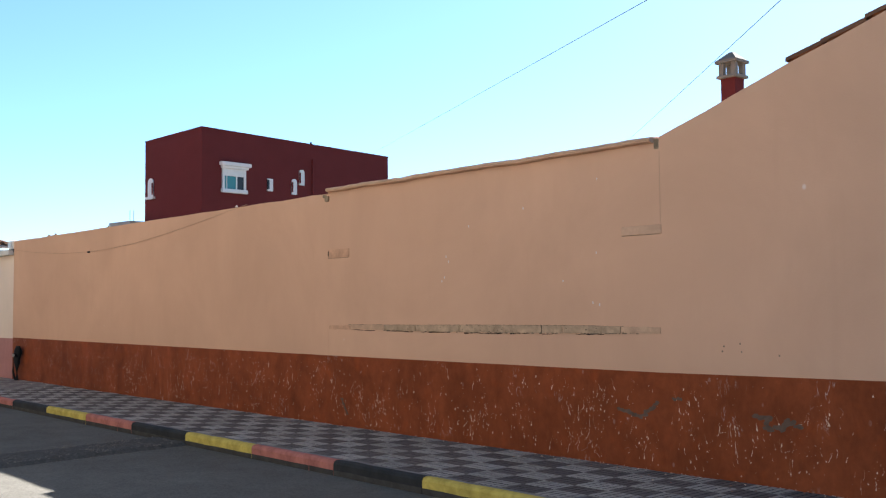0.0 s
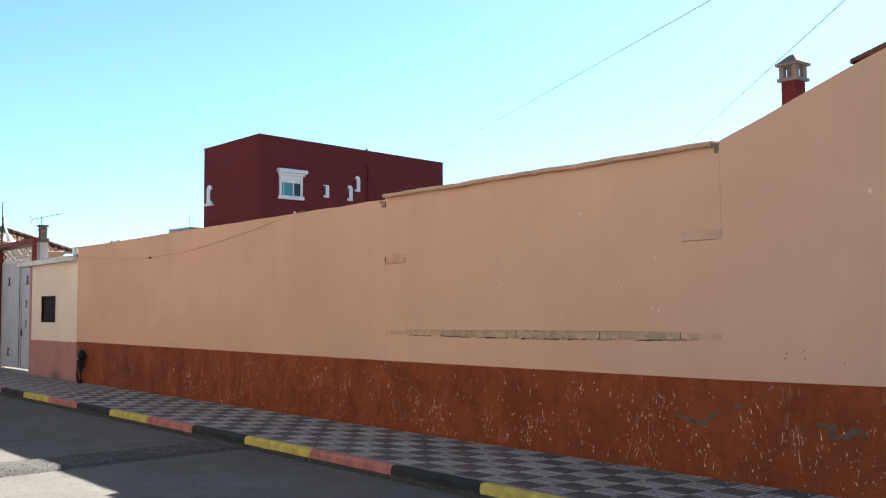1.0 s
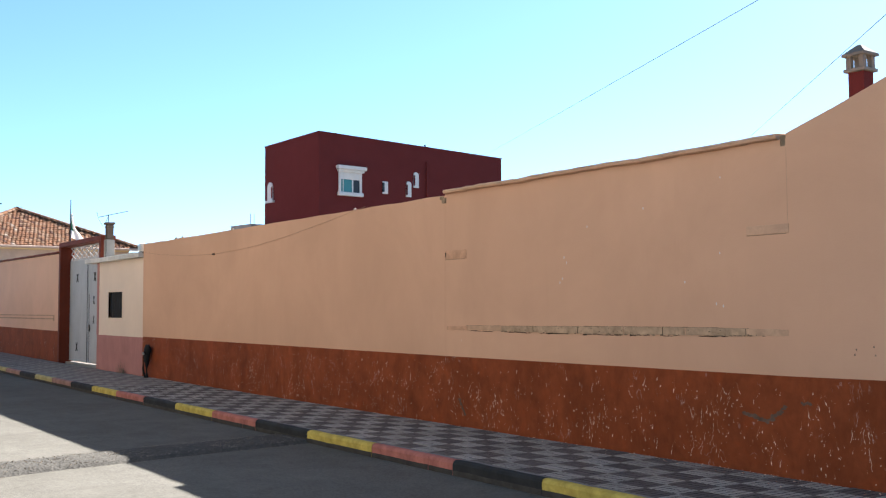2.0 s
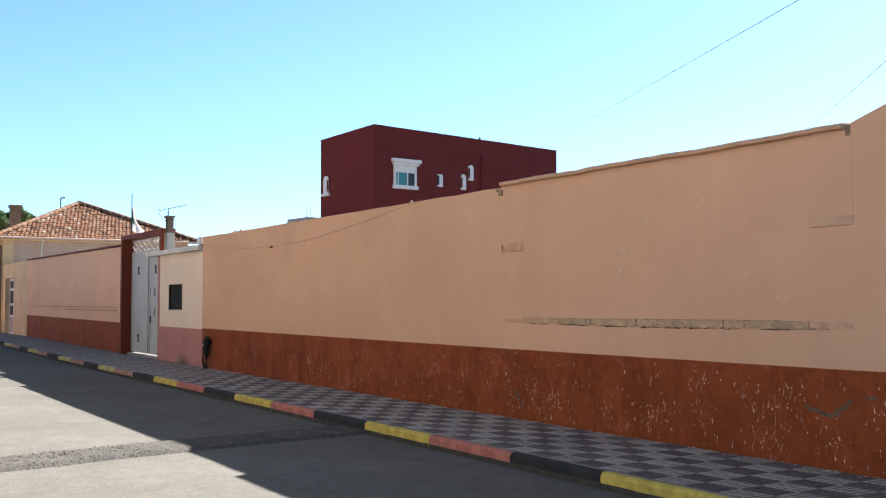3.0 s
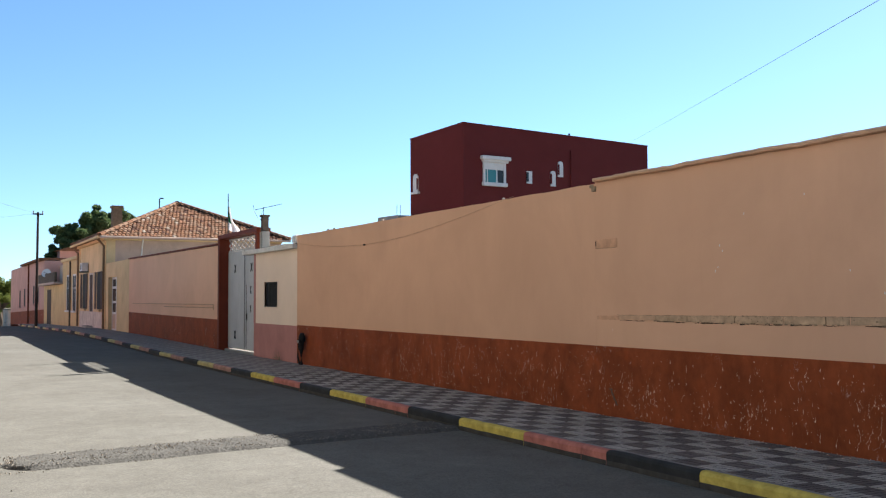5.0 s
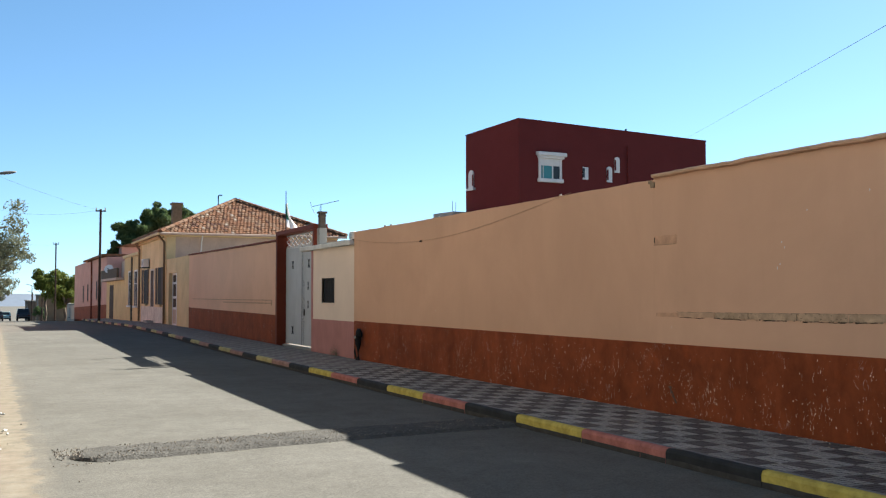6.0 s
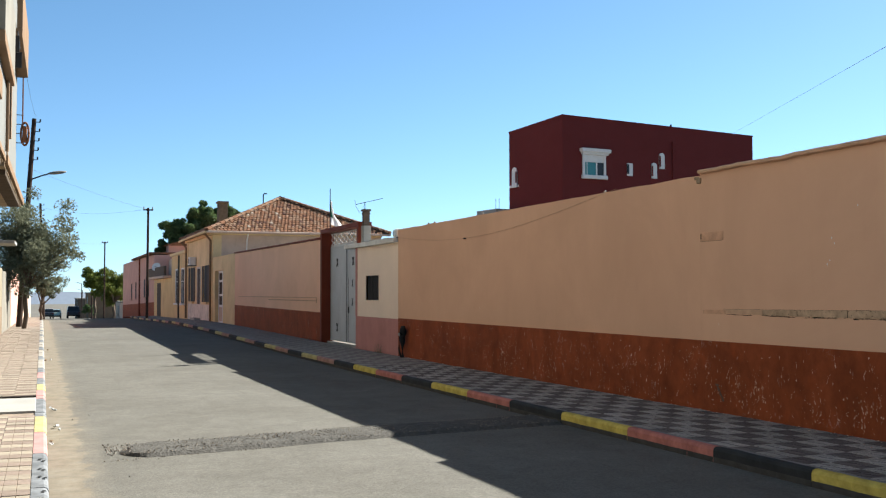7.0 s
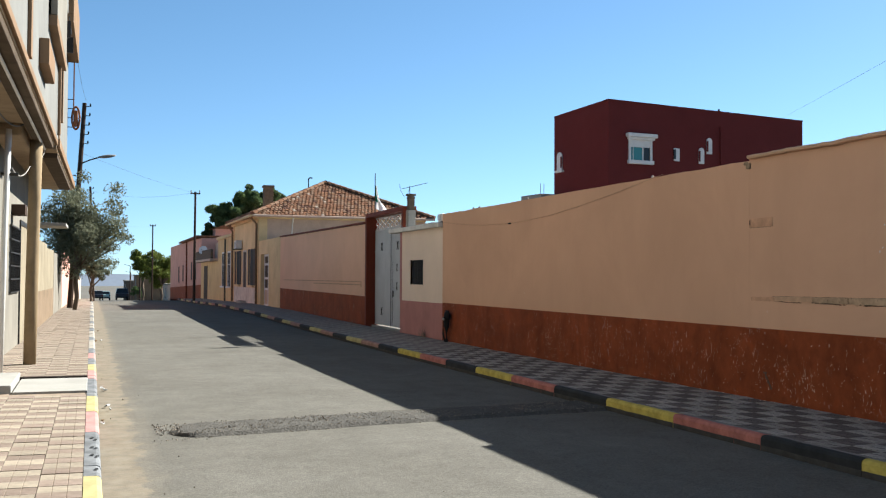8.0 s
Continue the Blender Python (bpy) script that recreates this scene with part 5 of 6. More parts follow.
# ---------------------------------------------------------------- trees
def leaf_mesh(name, clumps, count, size, seed, drop=0.25):
    """Thousands of small pointed leaves gathered in uneven clumps."""
    rng = np.random.default_rng(seed)
    verts, faces = [], []
    wsum = np.array([r ** 2 for _, r in clumps])
    picks = rng.choice(len(clumps), size=count, p=wsum / wsum.sum())
    d = rng.normal(size=(count, 3))
    d /= np.linalg.norm(d, axis=1)[:, None]
    rad = rng.random(count) ** 0.45
    cs = np.array([tuple(c) for c, _ in clumps])[picks]
    rs = np.array([r for _, r in clumps])[picks]
    p = cs + d * (rad * rs)[:, None] * np.array([1, 1, 0.8])
    ax = rng.normal(size=(count, 3))
    ax[:, 2] -= drop
    ax /= np.linalg.norm(ax, axis=1)[:, None]
    sd = np.cross(ax, rng.normal(size=(count, 3)))
    sd /= np.linalg.norm(sd, axis=1)[:, None]
    ln = size * rng.uniform(0.6, 1.5, count)[:, None]
    quad = np.stack([p - ax * ln, p + sd * ln * 0.34, p + ax * ln, p - sd * ln * 0.34], axis=1).reshape(-1, 3)
    me = bpy.data.meshes.new(name)
    me.from_pydata(quad.tolist(), [], [(4 * i, 4 * i + 1, 4 * i + 2, 4 * i + 3) for i in range(count)])
    return me


def tree(name, label, base, trunk_top, crown_c, crown_r, clump_n, leaves, size, mat, seed, trunk_r=0.14, squash=0.8):
    rng = random.Random(seed)
    t = thing(name, label, "tree")
    base, trunk_top, crown_c = Vector(base), Vector(trunk_top), Vector(crown_c)
    part("trunk", tube([base, base.lerp(trunk_top, 0.35) + Vector((0.05, 0.03, 0)), base.lerp(trunk_top, 0.7) + Vector((-0.05, 0.02, 0)), trunk_top], trunk_r, 10), M["bark"], t, smooth=True)
    clumps = []
    for k in range(clump_n):
        d = Vector((rng.gauss(0, 1), rng.gauss(0, 1), rng.gauss(0, 0.9))).normalized()
        r = crown_r * rng.uniform(0.45, 1.18)
        c = crown_c + Vector((d.x * r, d.y * r, d.z * r * squash))
        clumps.append((c, crown_r * rng.uniform(0.14, 0.36)))
        if k % 3 == 0:
            bm = bmesh.new()
            rod(bm, trunk_top - Vector((0, 0, 0.1)), c, trunk_r * 0.45, trunk_r * 0.1, 6)
            part("limb", bm, M["bark"], t)
    for k in range(clump_n // 3):
        d = Vector((rng.gauss(0, 1), rng.gauss(0, 1), rng.gauss(0, 1))).normalized() * crown_r * 0.35
        clumps.append((crown_c + d, crown_r * 0.4))
    me = leaf_mesh("crown", clumps, leaves, size, seed)
    me.materials.append(mat)
    ob = new("crown", me)
    ob.parent = t
    return t


tree("olive_tree", "grey-green olive tree growing out of the pavement", (-0.64, 42.6, 0.1), (-0.5, 42.7, 1.9), (-0.42, 42.8, 3.40), 1.6, 90, 30000, 0.062, M["leaf_olive"], 3, 0.09, 1.22)
tree("olive_tree", "small olive tree farther along the pavement", (-0.06, 62, -0.2), (0.0, 62, 1.0), (0.2, 62, 1.95), 0.85, 18, 3500, 0.08, M["leaf_olive"], 5, 0.1)
for base, height, r, clumps, leaves, seed in (((9.6, 78), 5.95, 1.35, 70, 26000, 7), ((11.15, 78.6), 7.05, 1.2, 60, 22000, 8), ((13.2, 79), 7.6, 0.95, 44, 14000, 9), ((8.35, 78), 5.0, 0.55, 16, 4000, 10)):
    tree("dark_tree", "dense dark green tree behind the house roofs", (*base, -0.4), (*base, height - 1.6 * r), (*base, height), r, clumps, leaves, 0.13, M["leaf_dark"], seed, 0.2, 0.95)
tree("street_tree", "clipped green street tree beyond the crest", (5.6, 122, -1.4), (5.6, 122, 1.2), (5.6, 122, 3.1), 1.6, 32, 9000, 0.14, M["leaf_green"], 11, 0.16)
tree("street_tree", "broad green street tree beyond the crest", (7.4, 118, -1.3), (7.4, 118, 0.6), (7.5, 118, 2.3), 2.0, 40, 12000, 0.14, M["leaf_green"], 12, 0.18)
tree("low_bush", "dark rounded bush at the roadside", (5.9, 140, -1.8), (5.9, 140, -1.2), (5.9, 140, -0.5), 0.9, 16, 2200, 0.14, M["leaf_dark"], 13, 0.1)

# ---------------------------------------------------------------- poles and street lamps
def lamp_pole(base, top, arm_z, arm, label, head=0.6):
    p = thing("street_lamp", label, "street lamp", "street lamps")
    b, t = Vector(base), Vector(top)
    part("pole", rod(bmesh.new(), b, t, 0.12, 0.085, 10), M["wood_pole"], p)
    c = b.lerp(t, (arm_z - b.z) / (t.z - b.z))
    end = c + Vector((arm, -0.2, 0.28))
    part("arm", tube([c, c.lerp(end, 0.5) + Vector((0, 0, 0.02)), end], 0.03, 6), M["dark_metal"], p)
    bm = bmesh.new()
    bmesh.ops.create_uvsphere(bm, u_segments=12, v_segments=8, radius=0.5, matrix=Matrix.LocRotScale(end + Vector((head * 0.4, 0, 0.05)), Euler((0, -0.15, 0)), (head, 0.28, 0.14)))
    lum = part("luminaire", bm, M["kerb_stone"], p, "grey lamp head", smooth=True)
    for k in range(5):
        q = b.lerp(t, 0.985 - 0.045 * k)
        ins = part("insulator", boxes((q.x, q.x + 0.24, q.y - 0.02, q.y + 0.02, q.z - 0.02, q.z + 0.01), (q.x + 0.21, q.x + 0.27, q.y - 0.03, q.y + 0.03, q.z, q.z + 0.12), bevel=0.004), M["dark_metal"], p)
    return p


lamp_pole((-0.85, 45, 0.1), (-0.38, 45, 8.8), 6.25, 0.75, "leaning dark pole with a street lamp on an arm", 0.75)
lamp_pole((0.14, 85, -0.5), (-0.2, 85, 8.6), 6.5, 0.7, "dark pole with a street lamp farther on", 0.7)
for base, top, lab in (((6.03, 65.0, 0.0), (6.05, 65.0, 6.85), "slim dark utility pole on the pavement"), ((5.95, 110.0, -1.2), (5.95, 110, 6.9), "far dark utility pole")):
    p = thing("utility_pole", lab, "utility pole", "utility poles")
    part("pole", rod(bmesh.new(), base, top, 0.085, 0.065, 8), M["wood_pole"], p)
    t = Vector(top)
    part("crossarm", boxes((t.x - 0.3, t.x + 0.3, t.y - 0.03, t.y + 0.03, t.z - 0.16, t.z - 0.08)), M["wood_pole"], p)
    for s in (-0.26, 0.26):
        part("insulator", rod(bmesh.new(), (t.x + s, t.y, t.z - 0.08), (t.x + s, t.y, t.z + 0.08), 0.035, n=6), M["pale_slab"], p)
for a, b, d, lab in (((-0.45, 45, 6.7), (6.05, 65, 6.75), 0.1, "sagging service wire over the street"), ((6.05, 65, 6.8), (-0.2, 85, 8.3), 0.4, "wire crossing the street"),
                     ((-0.1, 85, 6.2), (5.95, 110, 6.7), 0.3, "wire crossing the street"), ((-0.30, 45, 8.9), (-0.6, 24, 8.2), 0.5, "wire from the pole to the flats")):
    w = thing("overhead_wire", lab, "wire", "street wires")
    part("strand", tube(sag(a, b, d), 0.0045, 5), M["dark_metal"], w)
for x, yy, h in ((5.6, 130, 5.2), (5.8, 170, 5.5), (6.6, 190, 5.0)):
    p = thing("lamp_post", "thin lamp post beyond the crest", "lamp post", "far lamp posts")
    part("post", rod(bmesh.new(), (x, yy, g(yy) - 0.1), (x, yy, g(yy) + h), 0.09, 0.06, 8), M["wood_pole"], p)
    part("arm", tube([(x, yy, g(yy) + h), (x - 0.9, yy, g(yy) + h + 0.25)], 0.04, 6), M["wood_pole"], p)

# ---------------------------------------------------------------- cars
def car(label, x, yy, body_mat, length=4.2, width=1.72, height=1.5):
    z = g(yy)
    c = thing("parked_car", label, "car", "parked cars")
    bm = bmesh.new()
    prof = [(0, 0.35), (0, 0.75), (0.05, 0.92), (0.55, 1.0), (0.85, height), (length * 0.62, height), (length * 0.76, 1.0), (length - 0.1, 0.85), (length, 0.6), (length, 0.35)]
    l = [bm.verts.new((x - width / 2 * (0.84 if q[1] > 1.2 else 1), yy + q[0], z + q[1])) for q in prof]
    r = [bm.verts.new((x + width / 2 * (0.84 if q[1] > 1.2 else 1), yy + q[0], z + q[1])) for q in prof]
    bm.faces.new(l), bm.faces.new(r)
    for k in range(len(prof)):
        bm.faces.new((l[k], l[(k + 1) % len(prof)], r[(k + 1) % len(prof)], r[k]))
    body = part("body", bm, body_mat, c)
    bm = bmesh.new()
    s = 0.68
    bm.faces.new([bm.verts.new(p) for p in ((x - s, yy + 0.58, z + 1.06), (x + s, yy + 0.58, z + 1.06), (x + s * 0.86, yy + 0.80, z + height - 0.08), (x - s * 0.86, yy + 0.80, z + height - 0.08))])
    part("rear_window", bm, M["glass_dark"], body)
    for sx in (-1, 1):
        for ly in (0.75, length - 0.8):
            w = part("wheel", rod(bmesh.new(), (x + sx * (width / 2 - 0.2), yy + ly, z + 0.31), (x + sx * (width / 2 + 0.01), yy + ly, z + 0.31), 0.31, n=14), M["rubber"], c)
            part("rim", rod(bmesh.new(), (x + sx * (width / 2), yy + ly, z + 0.31), (x + sx * (width / 2 + 0.02), yy + ly, z + 0.31), 0.18, n=10), M["pale_slab"], w)
        part("tail_light", boxes((x + sx * 0.72 - 0.1, x + sx * 0.72 + 0.1, yy - 0.02, yy + 0.02, z + 0.72, z + 0.88)), M["frame_red"], body)
    part("bumper", boxes((x - width / 2 + 0.03, x + width / 2 - 0.03, yy - 0.08, yy + 0.05, z + 0.35, z + 0.55), bevel=0.02), M["rubber"], c)


car("dark estate car parked on the street", 4.3, 157, M["car_dark"], 4.3, 1.75, 1.75)
car("pale green car parked far down the street", 2.1, 176, M["car_pale"])
car("dark car parked by the far kerb", 0.9, 168, M["car_dark"])

# ---------------------------------------------------------------- flats on the sunny side
SK = 0.0125                                  # the building line leans this much towards the road
lu, lv = Vector((1, -SK, 0)).normalized(), Vector((SK, 1, 0)).normalized()
lo = Vector((-0.87, 0, 0))                   # street face of the upper floors at y = 0


def fbox(u0, u1, v0, v1, z0, z1, bevel=0.0):
    return local_box(bmesh.new(), u0, u1, v0, v1, z0, z1, bevel=bevel, org=lo, eu=lu, ev=lv)


flats = thing("grey_flats", "unfinished grey rendered flats with overhanging upper floors", "flats")
GW = -0.86                                   # the ground floor stands back
for v0, v1, z0 in ((3.0, 13.2, -0.2), (13.2, 14.2, 2.3), (14.2, 25.4, -0.2)):
    part("ground_wall", fbox(GW - 0.25, GW, v0, v1, z0, 3.9), M["concrete"], flats)
part("side_wall", fbox(-8, GW, 25.4, 25.65, -0.2, 3.9), M["concrete"], flats)
part("soffit_slab", fbox(-8.0, -0.02, 2.0, 19.3, 3.90, 4.04), M["round_post"], flats, "brown soffit")
part("soffit_slab", fbox(-8.0, -0.02, 19.9, 29.3, 3.90, 4.04), M["round_post"], flats, "brown soffit")
# the shaded groove behind the trim is painted into these beams' dark colour
part("edge_beam", fbox(-0.30, -0.03, 2.0, 18.9, 3.80, 3.90, 0.015), M["shade_brown"], flats, "beam under the edge with shade put into its brown")
part("edge_beam", fbox(-0.30, -0.03, 20.5, 28.0, 3.80, 3.90, 0.015), M["shade_brown"], flats, "beam under the edge with shade put into its brown")
part("edge_trim", fbox(-0.02, 0.022, 2.0, 19.5, 3.93, 4.03, 0.012), M["tan_trim"], flats, "tan painted edge band")
part("edge_trim", fbox(-0.02, 0.035, 20.0, 29.35, 3.95, 4.12, 0.012), M["tan_trim"], flats, "tan painted edge band")
part("upper_wall", fbox(-8, 0.0, 2.0, 20.0, 4.04, 11.5), M["grey_render"], flats)
part("upper_wall", fbox(-8, -0.17, 20.0, 29.2, 4.04, 11.5), M["grey_render"], flats)
part("curved_bracket", fbox(-0.8, -0.36, 16.6, 19.0, 3.70, 3.9, 0.06), M["round_post"], flats)
part("drip_edge", tube([tuple(lo + lu * -0.165 + lv * v + Vector((0, 0, 3.785 + 0.012 * math.sin(v * 2.3)))) for v in (2.0, 5.0, 8.0, 10.5, 13.0, 15.5, 18.9)], 0.020, 6), M["slab_lime"], flats, "pale cable along the soffit edge")
for v0, v1 in ((12.2, 12.42),):
    part("pilaster", fbox(0.0, 0.045, v0, v1, 4.05, 11.5, 0.012), M["tan_trim"], flats)
part("balcony_slab", fbox(-0.01, 0.13, 16.3, 19.9, 5.35, 5.52, 0.02), M["tan_trim"], flats, "tan edged balcony slab")
part("balcony_wall", fbox(0.03, 0.13, 16.3, 19.9, 5.52, 6.6, 0.02), M["concrete"], flats)
part("balcony_slab", fbox(-0.18, 0.10, 24.5, 29.2, 7.35, 7.55, 0.02), M["tan_trim"], flats, "tan edged balcony slab")
part("balcony_wall", fbox(-0.02, 0.10, 24.5, 29.2, 7.55, 8.6, 0.02), M["tan_trim"], flats)
part("window_box", fbox(0.0, 0.13, 14.2, 15.7, 4.36, 4.70, 0.012), M["tan_trim"], flats, "tan projecting box")
w = part("window", fbox(-0.19, -0.16, 21.2, 22.0, 4.9, 6.1), M["glass_dark"], flats, "dark upper window")
part("surround", fbox(-0.17, 0.0, 21.95, 22.15, 4.7, 6.3, 0.012), M["tan_trim"], w)
# barred window and sheet door at street level
w = part("window", fbox(GW - 0.1, GW + 0.004, 20.7, 22.7, 1.25, 2.55), M["glass_dark"], flats, "street window behind a dark iron grille")
for k in range(9):
    part("bar", local_box(bmesh.new(), GW + 0.02, GW + 0.04, 20.7 + k * 0.25, 20.725 + k * 0.25, 1.25, 2.55, org=lo, eu=lu, ev=lv), M["dark_metal"], w)
for k in range(6):
    part("crossbar", local_box(bmesh.new(), GW + 0.018, GW + 0.042, 20.65, 22.75, 1.25 + k * 0.255, 1.275 + k * 0.255, org=lo, eu=lu, ev=lv), M["dark_metal"], w)
d = part("door", fbox(GW - 0.08, GW + 0.015, 23.1, 25.2, 0.15, 2.65), M["left_cream"], flats, "pale beige sheet-metal door")
part("frame", fbox(GW, GW + 0.03, 23.0, 23.1, 0.15, 2.75), M["dark_metal"], d)
part("frame", fbox(GW, GW + 0.03, 23.1, 25.3, 2.65, 2.75), M["dark_metal"], d)
d2 = part("door", fbox(GW - 0.12, GW - 0.06, 13.2, 14.2, 0.15, 2.3), M["gate_grey"], flats, "recessed grey door")
part("lintel_block", fbox(GW, GW + 0.25, 21.0, 21.5, 2.75, 2.95, 0.01), M["wood_dark"], flats)

riser = thing("riser_pipe", "thin pale pipe running up the flats", "pipe", "riser pipes")
part("pipe", tube([tuple(lo + lu * 0.04 + lv * 19.4 + Vector((0, 0, z))) for z in (4.1, 6.0, 8.0, 11.0)], 0.03, 8), M["tan_trim"], riser)
riser2 = thing("riser_pipe", "thin pale pipe running up the flats", "pipe", "riser pipes")
part("pipe", tube([tuple(lo + lu * -0.12 + lv * 22.5 + Vector((0, 0, z))) for z in (4.2, 6.0, 8.0, 11.0)], 0.045, 8), M["tan_trim"], riser2)
for k, (vv2, z0) in enumerate(((8.5, 3.9), (12.0, 3.9))):
    c = thing("hanging_cable", "dark cable hanging under the overhang", "cable", "hanging cables")
    part("wire", tube(sag(tuple(lo + lu * -0.5 + lv * vv2 + Vector((0, 0, z0))), tuple(lo + lu * -0.3 + lv * (vv2 + 4) + Vector((0, 0, z0 - 0.1))), 0.25), 0.010, 6), M["dark_metal"], c)
col = thing("round_post", "tan round concrete post under the overhang", "post")
part("shaft", tube([(-0.935, 17.85, 0.14), (-0.92, 17.85, 1.5), (-0.90, 17.85, 2.8), (-0.885, 17.85, 3.80)], 0.10, 14), M["post_tan"], col, smooth=True)
pipe = thing("downpipe", "white plastic downpipe on the flats", "downpipe")
part("pipe", tube([(-1.27, 16.45, 0.14), (-1.24, 16.45, 2.2), (-1.20, 16.45, 3.78)], 0.045, 10), M["white"], pipe, smooth=True)
part("pipe_clip", tube([(-1.30, 16.45, 3.1), (-1.06, 16.45, 3.1)], 0.03, 6), M["dark_metal"], pipe)
cab = thing("loose_cable", "white cable looped from the post to the flats", "cable")
part("wire", tube(sag((-1.15, 16.4, 3.2), (-0.97, 17.7, 3.35), 0.14) + sag((-0.97, 17.7, 3.35), (-0.72, 19.3, 4.15), 0.2), 0.008, 6), M["pale_slab"], cab)
part("wire", tube(sag((-0.72, 19.3, 4.15), (-0.60, 19.9, 5.9), 0.05), 0.008, 6), M["pale_slab"], cab)

tray = thing("hanging_lamp", "rusty caged lamp hanging from the flats' corner", "lamp")
lp = lo + lv * 29.2 + lu * -0.02
part("rod", rod(bmesh.new(), lp + Vector((0, 0, 7.4)), lp + Vector((0, 0, 6.1)), 0.02, n=6), M["rust"], tray)
loop = [lp + Vector((0.06 + 0.10 * math.cos(a), 0.03 * math.sin(3 * a), 5.85 + 0.30 * math.sin(a))) for a in [2 * math.pi * k / 24 for k in range(25)]]
cage = part("cage", tube(loop, 0.028, 8), M["rust"], tray, "rusty oblong cage", smooth=True)
part("bulb", rod(bmesh.new(), lp + Vector((0.06, 0, 5.62)), lp + Vector((0.06, 0, 6.05)), 0.07, 0.06, 10), M["rust"], cage)
for k in range(5):
    part("hoop", rod(bmesh.new(), lp + Vector((-0.03, 0, 5.65 + 0.1 * k)), lp + Vector((0.15, 0, 5.65 + 0.1 * k)), 0.010, n=5), M["rust"], cage)
for k in range(4):
    part("bracket", rod(bmesh.new(), lp + Vector((-0.2, 0, 5.6 + 0.25 * k)), lp + Vector((0.02, 0, 5.6 + 0.25 * k)), 0.012, n=5), M["dark_metal"], tray)
laundry = thing("iron_rack", "dark iron rack fixed outside a window", "rack")
for k in range(5):
    part("bar", fbox(-0.15 + 0.05 * k, -0.13 + 0.05 * k, 22.7, 24.3, 6.9 + 0.03 * k, 6.93 + 0.03 * k), M["dark_metal"], laundry)
part("arm", fbox(-0.18, 0.1, 22.7, 22.74, 6.6, 6.95), M["dark_metal"], laundry)
part("arm", fbox(-0.18, 0.1, 24.26, 24.3, 6.6, 6.95), M["dark_metal"], laundry)

# garden walls farther on
def garden_wall():
    """Tan foot and cream upper part, stepping down along the street, with a ragged top."""
    bm = bmesh.new()
    n = 60
    for v0, v1, z0, top, x_out, mat in ((25.7, 38.0, -0.2, 1.15, 0.0, 0), (25.7, 29.6, 1.15, 2.66, -0.004, 1), (29.6, 33.6, 1.15, 2.55, -0.004, 1), (33.6, 38.0, 1.15, 2.44, -0.004, 1)):
        rows = []
        count = max(4, int(n * (v1 - v0) / 12.3))
        for i in range(count + 1):
            v = v0 + (v1 - v0) * i / count
            z1 = top + (0.03 * noise.noise((v * 1.9, 6, 0)) + 0.025 * noise.noise((v * 6.5, 2, 0)) if mat else 0.004 * noise.noise((v * 4, 1, 0)))
            out = x_out + 0.006 * noise.noise((v * 2.1, 9, 0)) * mat
            rows.append([bm.verts.new(lo + lu * u + lv * v + Vector((0, 0, z))) for u, z in ((GW - 0.2, z0), (GW + out, z0), (GW + out, z1), (GW - 0.2, z1))])
        for p, q in zip(rows, rows[1:]):
            for k in range(4):
                bm.faces.new((p[k], p[(k + 1) % 4], q[(k + 1) % 4], q[k])).material_index = mat
        bm.faces.new(rows[0]).material_index = mat
        bm.faces.new(rows[-1]).material_index = mat
    return bm


tagged(part("wall_4", garden_wall(), [M["garden_foot"], M["left_cream"]]), "cream garden wall with a tan painted foot", "wall", kind="structure")
part("wall_post", fbox(GW - 0.22, GW + 0.03, 25.42, 25.68, -0.2, 2.65, 0.015), M["wood_dark"], gflat := thing("gate_post", "dark weathered post ending the garden wall", "post"))
for nm, v0, v1, z1, m, lab in (("wall_5", 38.05, 45.0, 2.3, "concrete", "grey rendered garden wall"), ("wall_6", 45.05, 60.0, 2.7, "pink_wall", "pink garden wall in full sun"), ("wall_7", 60.1, 110.0, 2.2, "beige_wall", "long pale garden wall down the street")):
    bm = bmesh.new()
    n = 8
    for k in range(n):
        a, b = v0 + (v1 - v0) * k / n, v0 + (v1 - v0) * (k + 1) / n
        yy = (a + b) / 2
        shift = 0.0 if v0 < 50 else -0.012 * (yy - 50)
        local_box(bm, GW - 0.2 + shift, GW + shift, a, b, g(yy) - 0.6, g(yy) + z1, org=lo, eu=lu, ev=lv)
    tagged(part(nm, bm, M[m]), lab, "wall", kind="structure")
shade = thing("door_canopy", "thin concrete canopy over a doorway", "canopy")
part("slab", fbox(GW, GW + 0.75, 27.6, 29.2, 2.85, 2.93, 0.01), M["pale_slab"], shade)
part("prop", fbox(GW - 0.1, GW, 27.6, 29.2, 2.5, 2.93, 0.01), M["concrete"], shade)

# concrete ramp slab and entrance block in the pavement
ramp_slab = thing("ramp_slab", "pale concrete ramp slab set into the pavement", "concrete slab")
part("slab", boxes((-0.90, -0.035, 13.5, 15.2, 0.0, 0.165), bevel=0.01), M["pale_slab"], ramp_slab)
part("edge", boxes((-0.92, -0.035, 15.2, 15.34, 0.0, 0.185), bevel=0.01), M["crack"], ramp_slab, "dark edge of the slab")
blk = thing("door_block", "white concrete entrance block beside the wall", "step")
part("block", boxes((-1.9, -0.92, 13.6, 15.4, 0.0, 0.24), bevel=0.015), M["pale_slab"], blk)

